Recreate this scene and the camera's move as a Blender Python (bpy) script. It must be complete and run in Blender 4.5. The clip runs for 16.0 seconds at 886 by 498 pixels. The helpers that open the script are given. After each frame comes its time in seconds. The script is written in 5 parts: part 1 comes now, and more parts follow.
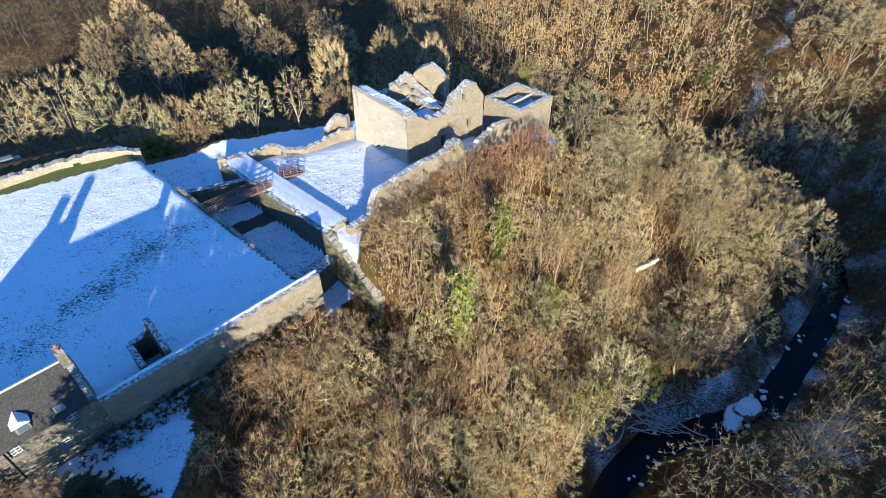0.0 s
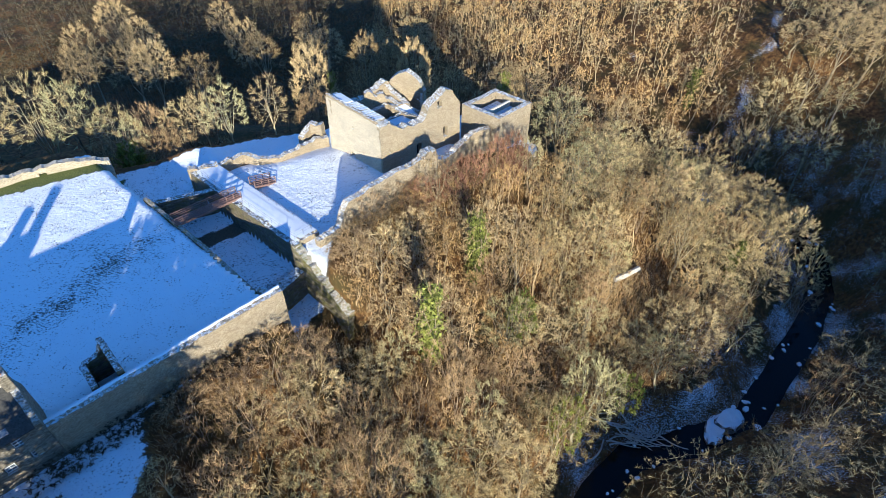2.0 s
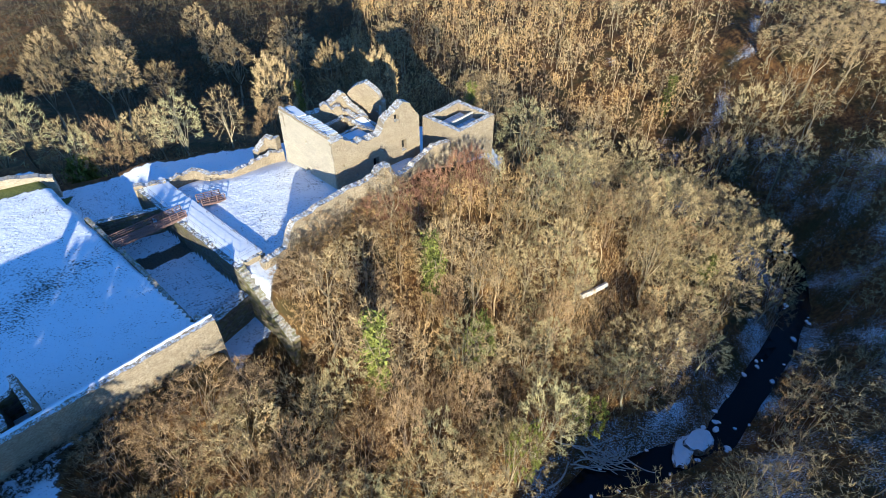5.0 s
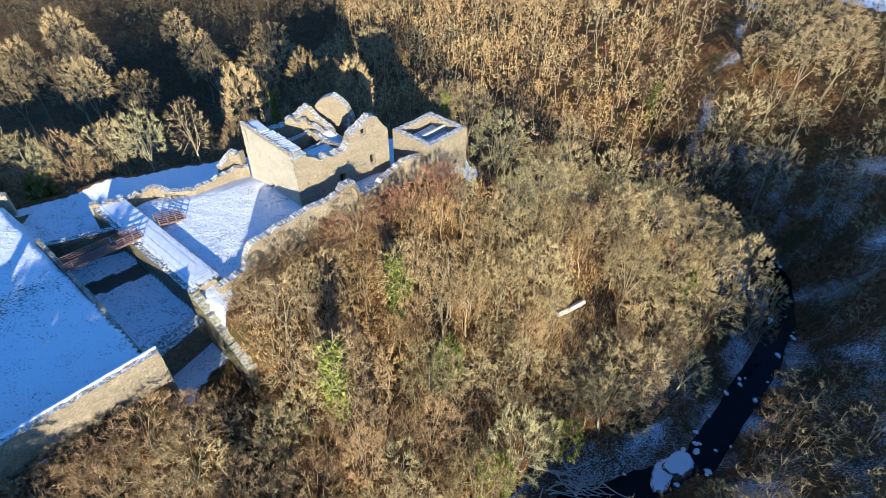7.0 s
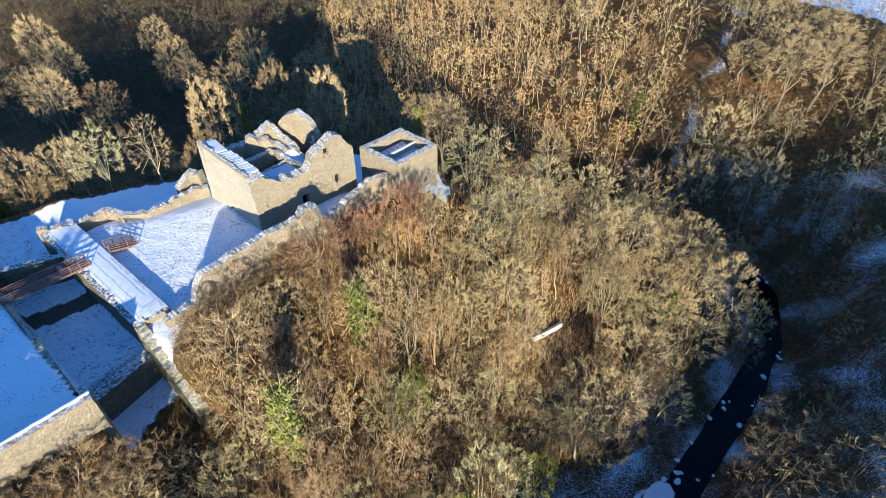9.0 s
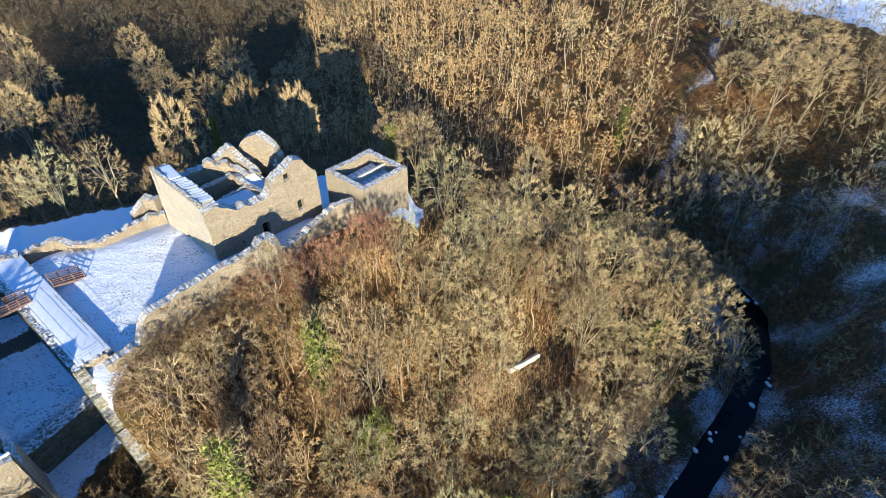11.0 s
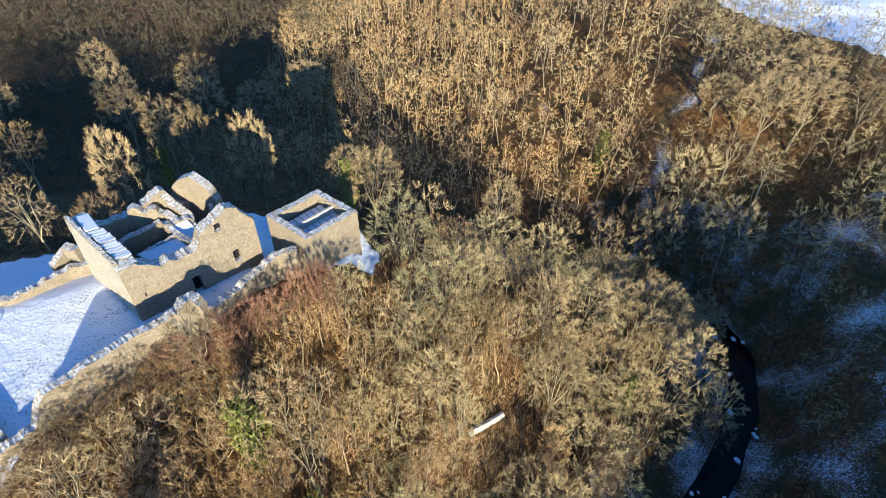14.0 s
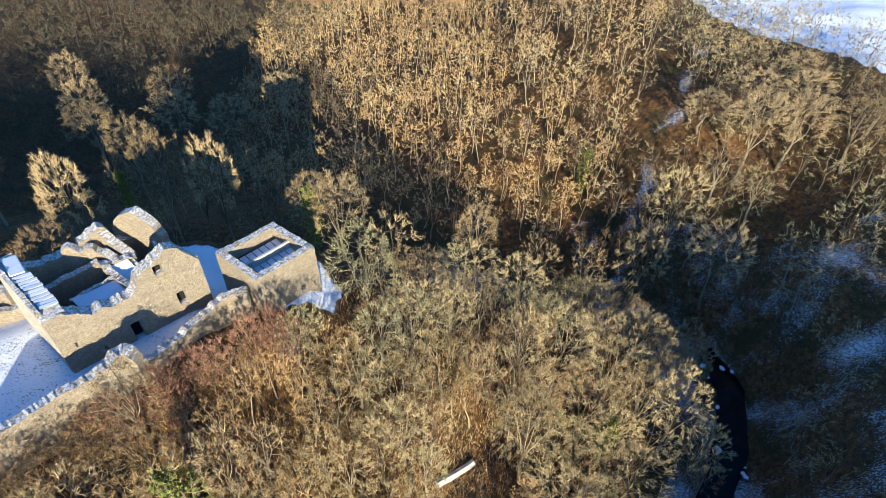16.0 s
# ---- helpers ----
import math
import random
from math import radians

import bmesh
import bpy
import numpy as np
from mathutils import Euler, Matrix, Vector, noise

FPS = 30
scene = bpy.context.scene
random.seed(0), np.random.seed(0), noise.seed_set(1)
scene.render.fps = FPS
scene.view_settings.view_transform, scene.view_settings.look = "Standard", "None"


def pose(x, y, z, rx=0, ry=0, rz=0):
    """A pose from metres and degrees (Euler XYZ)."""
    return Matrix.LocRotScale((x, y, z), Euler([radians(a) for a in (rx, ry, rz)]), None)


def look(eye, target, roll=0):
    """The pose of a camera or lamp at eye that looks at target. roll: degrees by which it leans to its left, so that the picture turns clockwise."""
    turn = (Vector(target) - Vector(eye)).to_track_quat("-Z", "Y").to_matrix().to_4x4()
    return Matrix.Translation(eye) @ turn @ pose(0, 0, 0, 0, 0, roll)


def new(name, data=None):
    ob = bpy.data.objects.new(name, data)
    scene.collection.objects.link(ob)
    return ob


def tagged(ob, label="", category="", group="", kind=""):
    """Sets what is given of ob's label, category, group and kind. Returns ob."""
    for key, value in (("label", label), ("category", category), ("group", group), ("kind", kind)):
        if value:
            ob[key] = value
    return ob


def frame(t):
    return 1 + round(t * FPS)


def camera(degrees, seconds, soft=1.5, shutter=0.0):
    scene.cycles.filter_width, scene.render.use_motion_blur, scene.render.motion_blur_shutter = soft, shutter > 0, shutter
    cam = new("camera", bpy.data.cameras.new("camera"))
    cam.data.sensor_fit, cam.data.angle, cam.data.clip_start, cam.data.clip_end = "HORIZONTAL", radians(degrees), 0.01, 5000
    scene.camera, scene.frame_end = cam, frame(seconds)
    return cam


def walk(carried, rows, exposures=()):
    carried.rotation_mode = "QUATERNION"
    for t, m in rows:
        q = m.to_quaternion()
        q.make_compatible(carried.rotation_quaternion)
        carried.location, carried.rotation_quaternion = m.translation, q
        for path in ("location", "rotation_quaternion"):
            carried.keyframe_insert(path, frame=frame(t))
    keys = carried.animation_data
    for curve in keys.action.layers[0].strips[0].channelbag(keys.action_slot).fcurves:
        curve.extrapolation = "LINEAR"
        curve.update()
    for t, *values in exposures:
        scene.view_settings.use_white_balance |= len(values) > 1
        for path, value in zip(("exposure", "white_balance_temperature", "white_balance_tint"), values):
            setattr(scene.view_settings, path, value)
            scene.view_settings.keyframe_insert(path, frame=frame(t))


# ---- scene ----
cam = camera(75.7, 16.0, soft=0.5)
PATH = [
    (0, (-0.055, -0.053, 60.000), (-0.0540, 1.0620, 58.9965), 0.70),
    (0.5, (0.981, 0.651, 60.037), (0.9832, 1.7662, 59.0340), 0.70),
    (1, (2.033, 1.351, 60.069), (2.0370, 2.4660, 59.0655), 0.70),
    (1.5, (3.094, 2.038, 60.104), (3.0983, 3.1538, 59.1000), 0.70),
    (2, (4.199, 2.723, 60.134), (4.2045, 3.8385, 59.1307), 0.70),
    (2.5, (5.318, 3.416, 60.166), (5.3250, 4.5308, 59.1638), 0.70),
    (3, (6.476, 4.127, 60.182), (6.4853, 5.2432, 59.1795), 0.70),
    (3.5, (7.654, 4.879, 60.209), (7.6658, 5.9947, 59.2065), 0.70),
    (4, (8.861, 5.722, 60.219), (8.8725, 6.8370, 59.2163), 0.70),
    (6.5, (15.207, 11.109, 60.367), (15.2242, 12.2242, 59.3632), 0.60),
    (7, (16.453, 12.452, 60.403), (16.4715, 13.5667, 59.4000), 0.60),
    (7.5, (17.683, 13.900, 60.436), (17.7037, 15.0150, 59.4322), 0.60),
    (8, (18.941, 15.368, 60.449), (18.9630, 16.4827, 59.4457), 0.70),
    (8.5, (20.210, 16.919, 60.468), (20.2342, 18.0338, 59.4653), 0.70),
    (9, (21.448, 18.470, 60.492), (21.4748, 19.5847, 59.4892), 0.60),
    (11.5, (27.486, 27.076, 60.553), (27.5197, 28.1940, 59.5530), 0.60),
    (12, (28.674, 28.928, 60.577), (28.7078, 30.0450, 59.5770), 0.60),
    (12.5, (29.838, 30.849, 60.575), (29.8755, 31.9680, 59.5763), 0.60),
    (13, (30.984, 32.794, 60.547), (31.0245, 33.9135, 59.5493), 0.70),
    (13.5, (32.138, 34.712, 60.551), (32.1810, 35.8320, 59.5553), 0.70),
    (14, (33.320, 36.679, 60.535), (33.3637, 37.8015, 59.5403), 0.70),
    (14.5, (34.532, 38.687, 60.511), (34.5787, 39.8100, 59.5170), 0.60),
    (15, (35.776, 40.721, 60.470), (35.8260, 41.8440, 59.4765), 0.70),
    (15.5, (37.077, 42.780, 60.431), (37.1288, 43.9027, 59.4383), 0.60),
    (16, (38.382, 44.880, 60.405), (38.4360, 46.0042, 59.4128), 0.70),
]
walk(cam, [(t, look(eye, target, roll)) for t, eye, target, roll in PATH],
     exposures=[(0, 1.14, 4780, 10), (16, 1.16, 4950, 10)])

# ---- world, sun ----
SUN_TO = Vector((0.18, -0.98, 0.0)).normalized()      # the way to the sun on the plan
SUN_EL = 13.5
world = bpy.data.worlds.new("winter_sky")
world.use_nodes = True
scene.world = world
wn = world.node_tree.nodes
sky = wn.new("ShaderNodeTexSky")
sky.sky_type, sky.sun_disc = "NISHITA", False
sky.sun_elevation = radians(SUN_EL)
sky.sun_rotation = math.atan2(SUN_TO.x, SUN_TO.y)
sky.air_density, sky.dust_density, sky.ozone_density = 1.0, 0.0, 5.0
wn["Background"].inputs["Strength"].default_value = 0.098
world.node_tree.links.new(sky.outputs["Color"], wn["Background"].inputs["Color"])
sun = new("sun", bpy.data.lights.new("sun", "SUN"))
sun.data.energy, sun.data.angle, sun.data.color = 5.0, radians(0.5), (1.0, 0.785, 0.46)
sun.matrix_world = look(Vector((SUN_TO.x, SUN_TO.y, math.tan(radians(SUN_EL)))) * 100, (0, 0, 0))


# ---- materials ----
def node_mat(name, rough=0.85, metal=0.0):
    m = bpy.data.materials.new(name)
    m.use_nodes = True
    b = m.node_tree.nodes["Principled BSDF"]
    b.inputs["Roughness"].default_value, b.inputs["Metallic"].default_value = rough, metal
    b.inputs["Specular IOR Level"].default_value = 0.25
    return m, m.node_tree.nodes, m.node_tree.links, b


def coords(n, l, scale=(1, 1, 1)):
    tc, mp = n.new("ShaderNodeTexCoord"), n.new("ShaderNodeMapping")
    mp.inputs["Scale"].default_value = scale
    l.new(tc.outputs["Object"], mp.inputs["Vector"])
    return mp.outputs["Vector"]


def tex_noise(n, l, vec, scale, detail=4, rough=0.6):
    t = n.new("ShaderNodeTexNoise")
    t.inputs["Scale"].default_value, t.inputs["Detail"].default_value, t.inputs["Roughness"].default_value = scale, detail, rough
    l.new(vec, t.inputs["Vector"])
    return t.outputs["Fac"]


def ramp(n, l, fac, *stops):
    r = n.new("ShaderNodeValToRGB")
    while len(r.color_ramp.elements) < len(stops):
        r.color_ramp.elements.new(0.5)
    for e, (p, c) in zip(r.color_ramp.elements, stops):
        e.position, e.color = p, (*c, 1) if len(c) == 3 else c
    l.new(fac, r.inputs["Fac"])
    return r.outputs["Color"]


def mix(n, l, fac, a, b, mode="MIX"):
    m = n.new("ShaderNodeMix")
    m.data_type, m.blend_type = "RGBA", mode
    for key, v in ((0, fac), (6, a), (7, b)):
        if isinstance(v, bpy.types.NodeSocket):
            l.new(v, m.inputs[key])
        elif key == 0:
            m.inputs[0].default_value = v
        else:
            m.inputs[key].default_value = (*v, 1)
    return m.outputs[2]


def calc(n, l, op, a, b=0.0, clamp=False):
    m = n.new("ShaderNodeMath")
    m.operation, m.use_clamp = op, clamp
    for k, v in enumerate((a, b)):
        if isinstance(v, bpy.types.NodeSocket):
            l.new(v, m.inputs[k])
        else:
            m.inputs[k].default_value = v
    return m.outputs[0]


def bump(n, l, b, height, dist=0.05, strength=0.6):
    u = n.new("ShaderNodeBump")
    u.inputs["Distance"].default_value, u.inputs["Strength"].default_value = dist, strength
    l.new(height, u.inputs["Height"])
    l.new(u.outputs["Normal"], b.inputs["Normal"])


def upward(n, l, lo, hi):
    """0 to 1 as a face turns up."""
    g, s, r = n.new("ShaderNodeNewGeometry"), n.new("ShaderNodeSeparateXYZ"), n.new("ShaderNodeMapRange")
    l.new(g.outputs["Normal"], s.inputs[0])
    l.new(s.outputs["Z"], r.inputs["Value"])
    r.inputs["From Min"].default_value, r.inputs["From Max"].default_value = lo, hi
    return r.outputs["Result"]


SNOW = (0.88, 0.90, 0.92)


def stone(name, dark, mid, light, snowy=0.9, size=2.2, moss=0.0):
    m, n, l, b = node_mat(name, 0.92)
    v = coords(n, l, (1, 1, 2.4))
    cell, edge = n.new("ShaderNodeTexVoronoi"), n.new("ShaderNodeTexVoronoi")
    edge.feature = "DISTANCE_TO_EDGE"
    for t in (cell, edge):
        t.inputs["Scale"].default_value, t.inputs["Randomness"].default_value = size, 0.75
        l.new(v, t.inputs["Vector"])
    tone = n.new("ShaderNodeSeparateColor")
    l.new(cell.outputs["Color"], tone.inputs[0])
    base = ramp(n, l, tone.outputs[0], (0.0, dark), (0.45, mid), (1.0, light))
    big = tex_noise(n, l, v, 0.35, 5)
    base = mix(n, l, calc(n, l, "MULTIPLY", ramp(n, l, big, (0.4, (0, 0, 0)), (0.7, (1, 1, 1))), 0.45), base, tuple(c * 0.62 for c in mid))
    base = mix(n, l, ramp(n, l, edge.outputs["Distance"], (0.0, (1, 1, 1)), (0.06, (0, 0, 0))), base, tuple(c * 0.62 for c in mid))
    if moss:
        base = mix(n, l, calc(n, l, "MULTIPLY", ramp(n, l, tex_noise(n, l, v, 0.8, 6), (0.45, (0, 0, 0)), (0.6, (1, 1, 1))), moss), base, (0.16, 0.15, 0.03))
    patch = ramp(n, l, tex_noise(n, l, v, 2.6, 6, 0.75), (0.46, (0, 0, 0)), (0.54, (1, 1, 1)))
    top = calc(n, l, "MULTIPLY", calc(n, l, "MULTIPLY", upward(n, l, 0.38, 0.62), patch), snowy)
    l.new(mix(n, l, top, base, SNOW), b.inputs["Base Color"])
    h = calc(n, l, "ADD", ramp(n, l, edge.outputs["Distance"], (0.0, (0, 0, 0)), (0.1, (1, 1, 1))), tex_noise(n, l, v, 9, 4))
    bump(n, l, b, h, 0.07, 0.9)
    return m


STONE = stone("sandstone_rubble", (0.28, 0.215, 0.13), (0.48, 0.385, 0.25), (0.60, 0.50, 0.345), size=5.0)
# Paler tones than the keep's other walls; west wall only.
STONE_PALE = stone("pale_rubble", (0.60, 0.51, 0.36), (0.70, 0.605, 0.44), (0.78, 0.69, 0.52), size=4.6)
STONE_DRY = stone("dry_pale_rubble", (0.40, 0.33, 0.22), (0.56, 0.47, 0.325), (0.64, 0.55, 0.40), snowy=0.25, size=3.0)
# Dark mossy walls; also paints the shade on the keep's pit floor.
STONE_DARK = stone("weathered_and_shade_rubble", (0.09, 0.075, 0.06), (0.18, 0.15, 0.115), (0.28, 0.24, 0.18), moss=0.5)
STONE_HOUSE = stone("house_rubble", (0.15, 0.13, 0.09), (0.26, 0.225, 0.165), (0.36, 0.32, 0.245), snowy=0.5, size=2.8)


def ground_material():
    m, n, l, b = node_mat("winter_ground", 0.95)
    v = coords(n, l)
    at = n.new("ShaderNodeAttribute")
    at.attribute_name = "cover"
    sep = n.new("ShaderNodeSeparateColor")
    l.new(at.outputs["Color"], sep.inputs[0])
    litter = ramp(n, l, tex_noise(n, l, v, 0.9, 8, 0.7), (0.25, (0.025, 0.013, 0.005)), (0.45, (0.10, 0.05, 0.017)), (0.6, (0.20, 0.105, 0.031)), (0.78, (0.34, 0.20, 0.055)))
    litter = mix(n, l, ramp(n, l, tex_noise(n, l, v, 0.13, 4), (0.45, (0, 0, 0)), (0.62, (0.8, 0.8, 0.8))), litter, (0.06, 0.05, 0.016))
    grass = ramp(n, l, tex_noise(n, l, v, 5, 5), (0.3, (0.07, 0.09, 0.02)), (0.7, (0.21, 0.22, 0.06)))
    sward = ramp(n, l, tex_noise(n, l, v, 5, 5), (0.3, (0.05, 0.05, 0.04)), (0.7, (0.15, 0.14, 0.10)))
    bare = mix(n, l, sep.outputs[1], mix(n, l, sep.outputs[2], litter, sward), grass)
    # snow lies where the cover beats a ragged edge
    ragged = calc(n, l, "ADD", calc(n, l, "MULTIPLY", tex_noise(n, l, v, 0.35, 6, 0.65), 0.28), calc(n, l, "MULTIPLY", tex_noise(n, l, coords(n, l, (3.0, 4.6, 2)), 1.0, 3, 0.75), 0.72))
    crisp = calc(n, l, "ADD", calc(n, l, "MULTIPLY", sep.outputs[2], 14), 6)      # thin and patchy under the trees
    lead = calc(n, l, "MULTIPLY", calc(n, l, "ADD", calc(n, l, "SUBTRACT", sep.outputs[0], ragged), 0.03), crisp, True)
    white = mix(n, l, tex_noise(n, l, v, 0.4, 3), (0.86, 0.88, 0.91), (0.92, 0.93, 0.94))
    l.new(mix(n, l, lead, bare, white), b.inputs["Base Color"])
    bump(n, l, b, calc(n, l, "ADD", tex_noise(n, l, v, 2.2, 8, 0.7), calc(n, l, "MULTIPLY", tex_noise(n, l, v, 0.5, 3), 1.5)), 0.3, 0.6)
    return m


GROUND = ground_material()


def plain(name, c1, c2, scale=3.0, rough=0.8, metal=0.0, stretch=(1, 1, 1), relief=0.02, snowy=0.0):
    m, n, l, b = node_mat(name, rough, metal)
    v = coords(n, l, stretch)
    f = tex_noise(n, l, v, scale, 6)
    c = ramp(n, l, f, (0.3, c1), (0.7, c2))
    if snowy:
        c = mix(n, l, calc(n, l, "MULTIPLY", upward(n, l, 0.5, 0.75), ramp(n, l, tex_noise(n, l, v, scale * 0.7, 5), (0.5 - snowy * 0.3, (0, 0, 0)), (0.6 - snowy * 0.3, (1, 1, 1)))), c, SNOW)
    l.new(c, b.inputs["Base Color"])
    bump(n, l, b, f, relief, 0.6)
    return m


def bark(name, c1, c2):
    """Twigs and limbs, with a tone that differs from tree to tree."""
    m, n, l, b = node_mat(name, 0.9)
    info, g = n.new("ShaderNodeObjectInfo"), n.new("ShaderNodeNewGeometry")
    f = calc(n, l, "ADD", calc(n, l, "MULTIPLY", info.outputs["Random"], 0.45), calc(n, l, "MULTIPLY", g.outputs["Random Per Island"], 0.55))
    l.new(ramp(n, l, f, (0.12, tuple(c * 0.55 for c in c1)), (0.85, tuple(min(0.8, c * 1.1) for c in c2))), b.inputs["Base Color"])
    return m


BARKS = {
    "tan": (bark("tan_twigs", (0.25, 0.17, 0.075), (0.58, 0.43, 0.21)), bark("grey_limbs", (0.19, 0.145, 0.08), (0.42, 0.335, 0.20))),
    "olive": (bark("brown_oak_twigs", (0.25, 0.185, 0.075), (0.64, 0.50, 0.24)), bark("oak_limbs", (0.20, 0.16, 0.085), (0.42, 0.34, 0.20))),
    "rust": (bark("rust_twigs", (0.19, 0.122, 0.058), (0.46, 0.315, 0.155)), bark("brown_limbs", (0.20, 0.14, 0.08), (0.42, 0.31, 0.19))),
    "red": (bark("red_twigs", (0.20, 0.095, 0.055), (0.46, 0.25, 0.145)), bark("red_limbs", (0.20, 0.115, 0.065), (0.42, 0.27, 0.165))),
    "gold": (bark("gold_twigs", (0.29, 0.175, 0.063), (0.59, 0.395, 0.16)), bark("gold_limbs", (0.25, 0.17, 0.085), (0.50, 0.37, 0.20))),
    # Brambles, and trees whose bark is darkened to stand for valley shade.
    "dark": (bark("bramble_and_shade_twigs", (0.03, 0.025, 0.016), (0.15, 0.12, 0.065)), bark("bramble_and_shade_limbs", (0.04, 0.034, 0.024), (0.16, 0.135, 0.09))),
    "leaf": (bark("ivy_leaves", (0.07, 0.085, 0.015), (0.30, 0.31, 0.06)), bark("ivy_limbs", (0.12, 0.10, 0.06), (0.26, 0.22, 0.14))),
    "lichen": (bark("lichen_twigs", (0.22, 0.19, 0.08), (0.53, 0.465, 0.225)), bark("lichen_limbs", (0.16, 0.14, 0.085), (0.36, 0.315, 0.20))),
    "fir": (bark("fir_needles", (0.02, 0.03, 0.01), (0.10, 0.085, 0.03)), bark("fir_trunk", (0.08, 0.05, 0.03), (0.16, 0.11, 0.07))),
}
WATER, _n, _l, _b = node_mat("dark_river_water", 0.06)
_b.inputs["Base Color"].default_value = (0.004, 0.005, 0.006, 1)
_b.inputs["Specular IOR Level"].default_value = 0.15
bump(_n, _l, _b, tex_noise(_n, _l, coords(_n, _l), 1.1, 4), 0.04, 0.3)
WOOD = plain("weathered_red_timber", (0.13, 0.075, 0.06), (0.26, 0.17, 0.14), 4, 0.75, stretch=(1, 1, 6))
METAL = plain("grey_steel", (0.16, 0.16, 0.17), (0.28, 0.28, 0.3), 6, 0.5, 0.6)
SLATE = plain("dark_roof_slate", (0.03, 0.028, 0.026), (0.085, 0.08, 0.07), 5, 0.6, relief=0.03)
PANEL = plain("snowy_roof_panel", (0.62, 0.68, 0.76), (0.86, 0.88, 0.91), 0.9, 0.5)
PALE = plain("pale_stone", (0.42, 0.38, 0.3), (0.66, 0.6, 0.5), 2.5, 0.9, relief=0.05)
SLAB = plain("snowy_stone_slab", (0.2, 0.18, 0.15), (0.42, 0.38, 0.31), 2.5, 0.9, relief=0.05, snowy=1.0)
WHITE = plain("fresh_snow", (0.80, 0.82, 0.86), (0.88, 0.89, 0.91), 0.9, 0.8, relief=0.08)
ROCK = plain("snowy_rock", (0.06, 0.055, 0.05), (0.2, 0.18, 0.15), 1.6, 0.9, relief=0.1, snowy=0.9)
DEADWOOD = plain("bleached_deadwood", (0.36, 0.33, 0.28), (0.62, 0.58, 0.5), 3, 0.85, stretch=(1, 1, 5))
# Black pipe and tyres, and the painted shade inside the keep's wall holes.
DARK = plain("black_and_opening_shade", (0.006, 0.006, 0.007), (0.02, 0.02, 0.02), 3, 0.9)
PAINT = plain("white_window_paint", (0.72, 0.72, 0.7), (0.82, 0.82, 0.8), 5, 0.5)
GLASS, _n, _l, _b = node_mat("window_glass", 0.05)
_b.inputs["Base Color"].default_value, _b.inputs["Specular IOR Level"].default_value = (0.10, 0.12, 0.15, 1), 0.7


# ---- mesh helpers ----
def mesh_of(name, verts, faces, mats, index=None, smooth=False):
    me = bpy.data.meshes.new(name)
    me.from_pydata([tuple(v) for v in verts], [], faces)
    for k in mats if isinstance(mats, (list, tuple)) else [mats]:
        me.materials.append(k)
    if index is not None:
        me.polygons.foreach_set("material_index", np.asarray(index, np.int32))
    if smooth:
        me.polygons.foreach_set("use_smooth", np.ones(len(me.polygons), bool))
    me.update()
    return me


def thing(name, place=(0, 0, 0), label="", category="", group="", kind=""):
    ob = new(name)
    ob.matrix_basis = pose(*place) if not isinstance(place, Matrix) else place
    ob.empty_display_size = 0.3
    return tagged(ob, label, category, group, kind)


def part(name, bm, material, parent, label="", matrix=None):
    me = bm
    if isinstance(bm, bmesh.types.BMesh):
        me = bpy.data.meshes.new(name)
        bm.to_mesh(me)
        bm.free()
    if material is not None:
        me.materials.clear()
        me.materials.append(material)
    ob = new(name, me)
    ob.parent = parent
    if matrix is not None:
        ob.matrix_basis = matrix
    return tagged(ob, label)


def box_bm(sx, sy, sz, bevel=0.0, at=(0, 0, 0), rough=0.0, seed=0):
    """A box that stands on z = at[2], its edges bevelled and its corners worn."""
    bm = bmesh.new()
    bmesh.ops.create_cube(bm, size=1.0, matrix=Matrix.Translation((at[0], at[1], at[2] + sz / 2)) @ Matrix.Diagonal((sx, sy, sz, 1)))
    if bevel:
        bmesh.ops.bevel(bm, geom=bm.edges[:], offset=bevel, segments=1, affect="EDGES")
    if rough:
        rnd = random.Random(seed)
        for v in bm.verts:
            v.co += Vector((rnd.uniform(-1, 1), rnd.uniform(-1, 1), rnd.uniform(-1, 1))) * rough
    return bm


def beam_bm(a, b, w, h=None, sides=4):
    """A straight beam from a to b."""
    a, b = Vector(a), Vector(b)
    bm = bmesh.new()
    m = Matrix.Translation(a) @ (b - a).to_track_quat("Z", "Y").to_matrix().to_4x4()
    vs = bmesh.ops.create_cone(bm, segments=sides, cap_ends=True, radius1=w / 1.414 if sides == 4 else w / 2, radius2=w / 1.414 if sides == 4 else w / 2, depth=(b - a).length)["verts"]
    turn = Matrix.Rotation(radians(45), 4, "Z") if sides == 4 else Matrix.Identity(4)
    bmesh.ops.transform(bm, verts=vs, matrix=m @ Matrix.Translation((0, 0, (b - a).length / 2)) @ Matrix.Diagonal((1, (h or w) / w, 1, 1)) @ turn)
    return bm


def hash2(i, j, k=0):
    return Vector(noise.cell_vector((i * 1.37 + 0.5, j * 2.11 + 0.5, k * 3.7 + 0.5))) * 2 - Vector((1, 1, 1))


def interp(s, pts):
    return float(np.interp(s, [p[0] for p in pts], [p[1] for p in pts]))


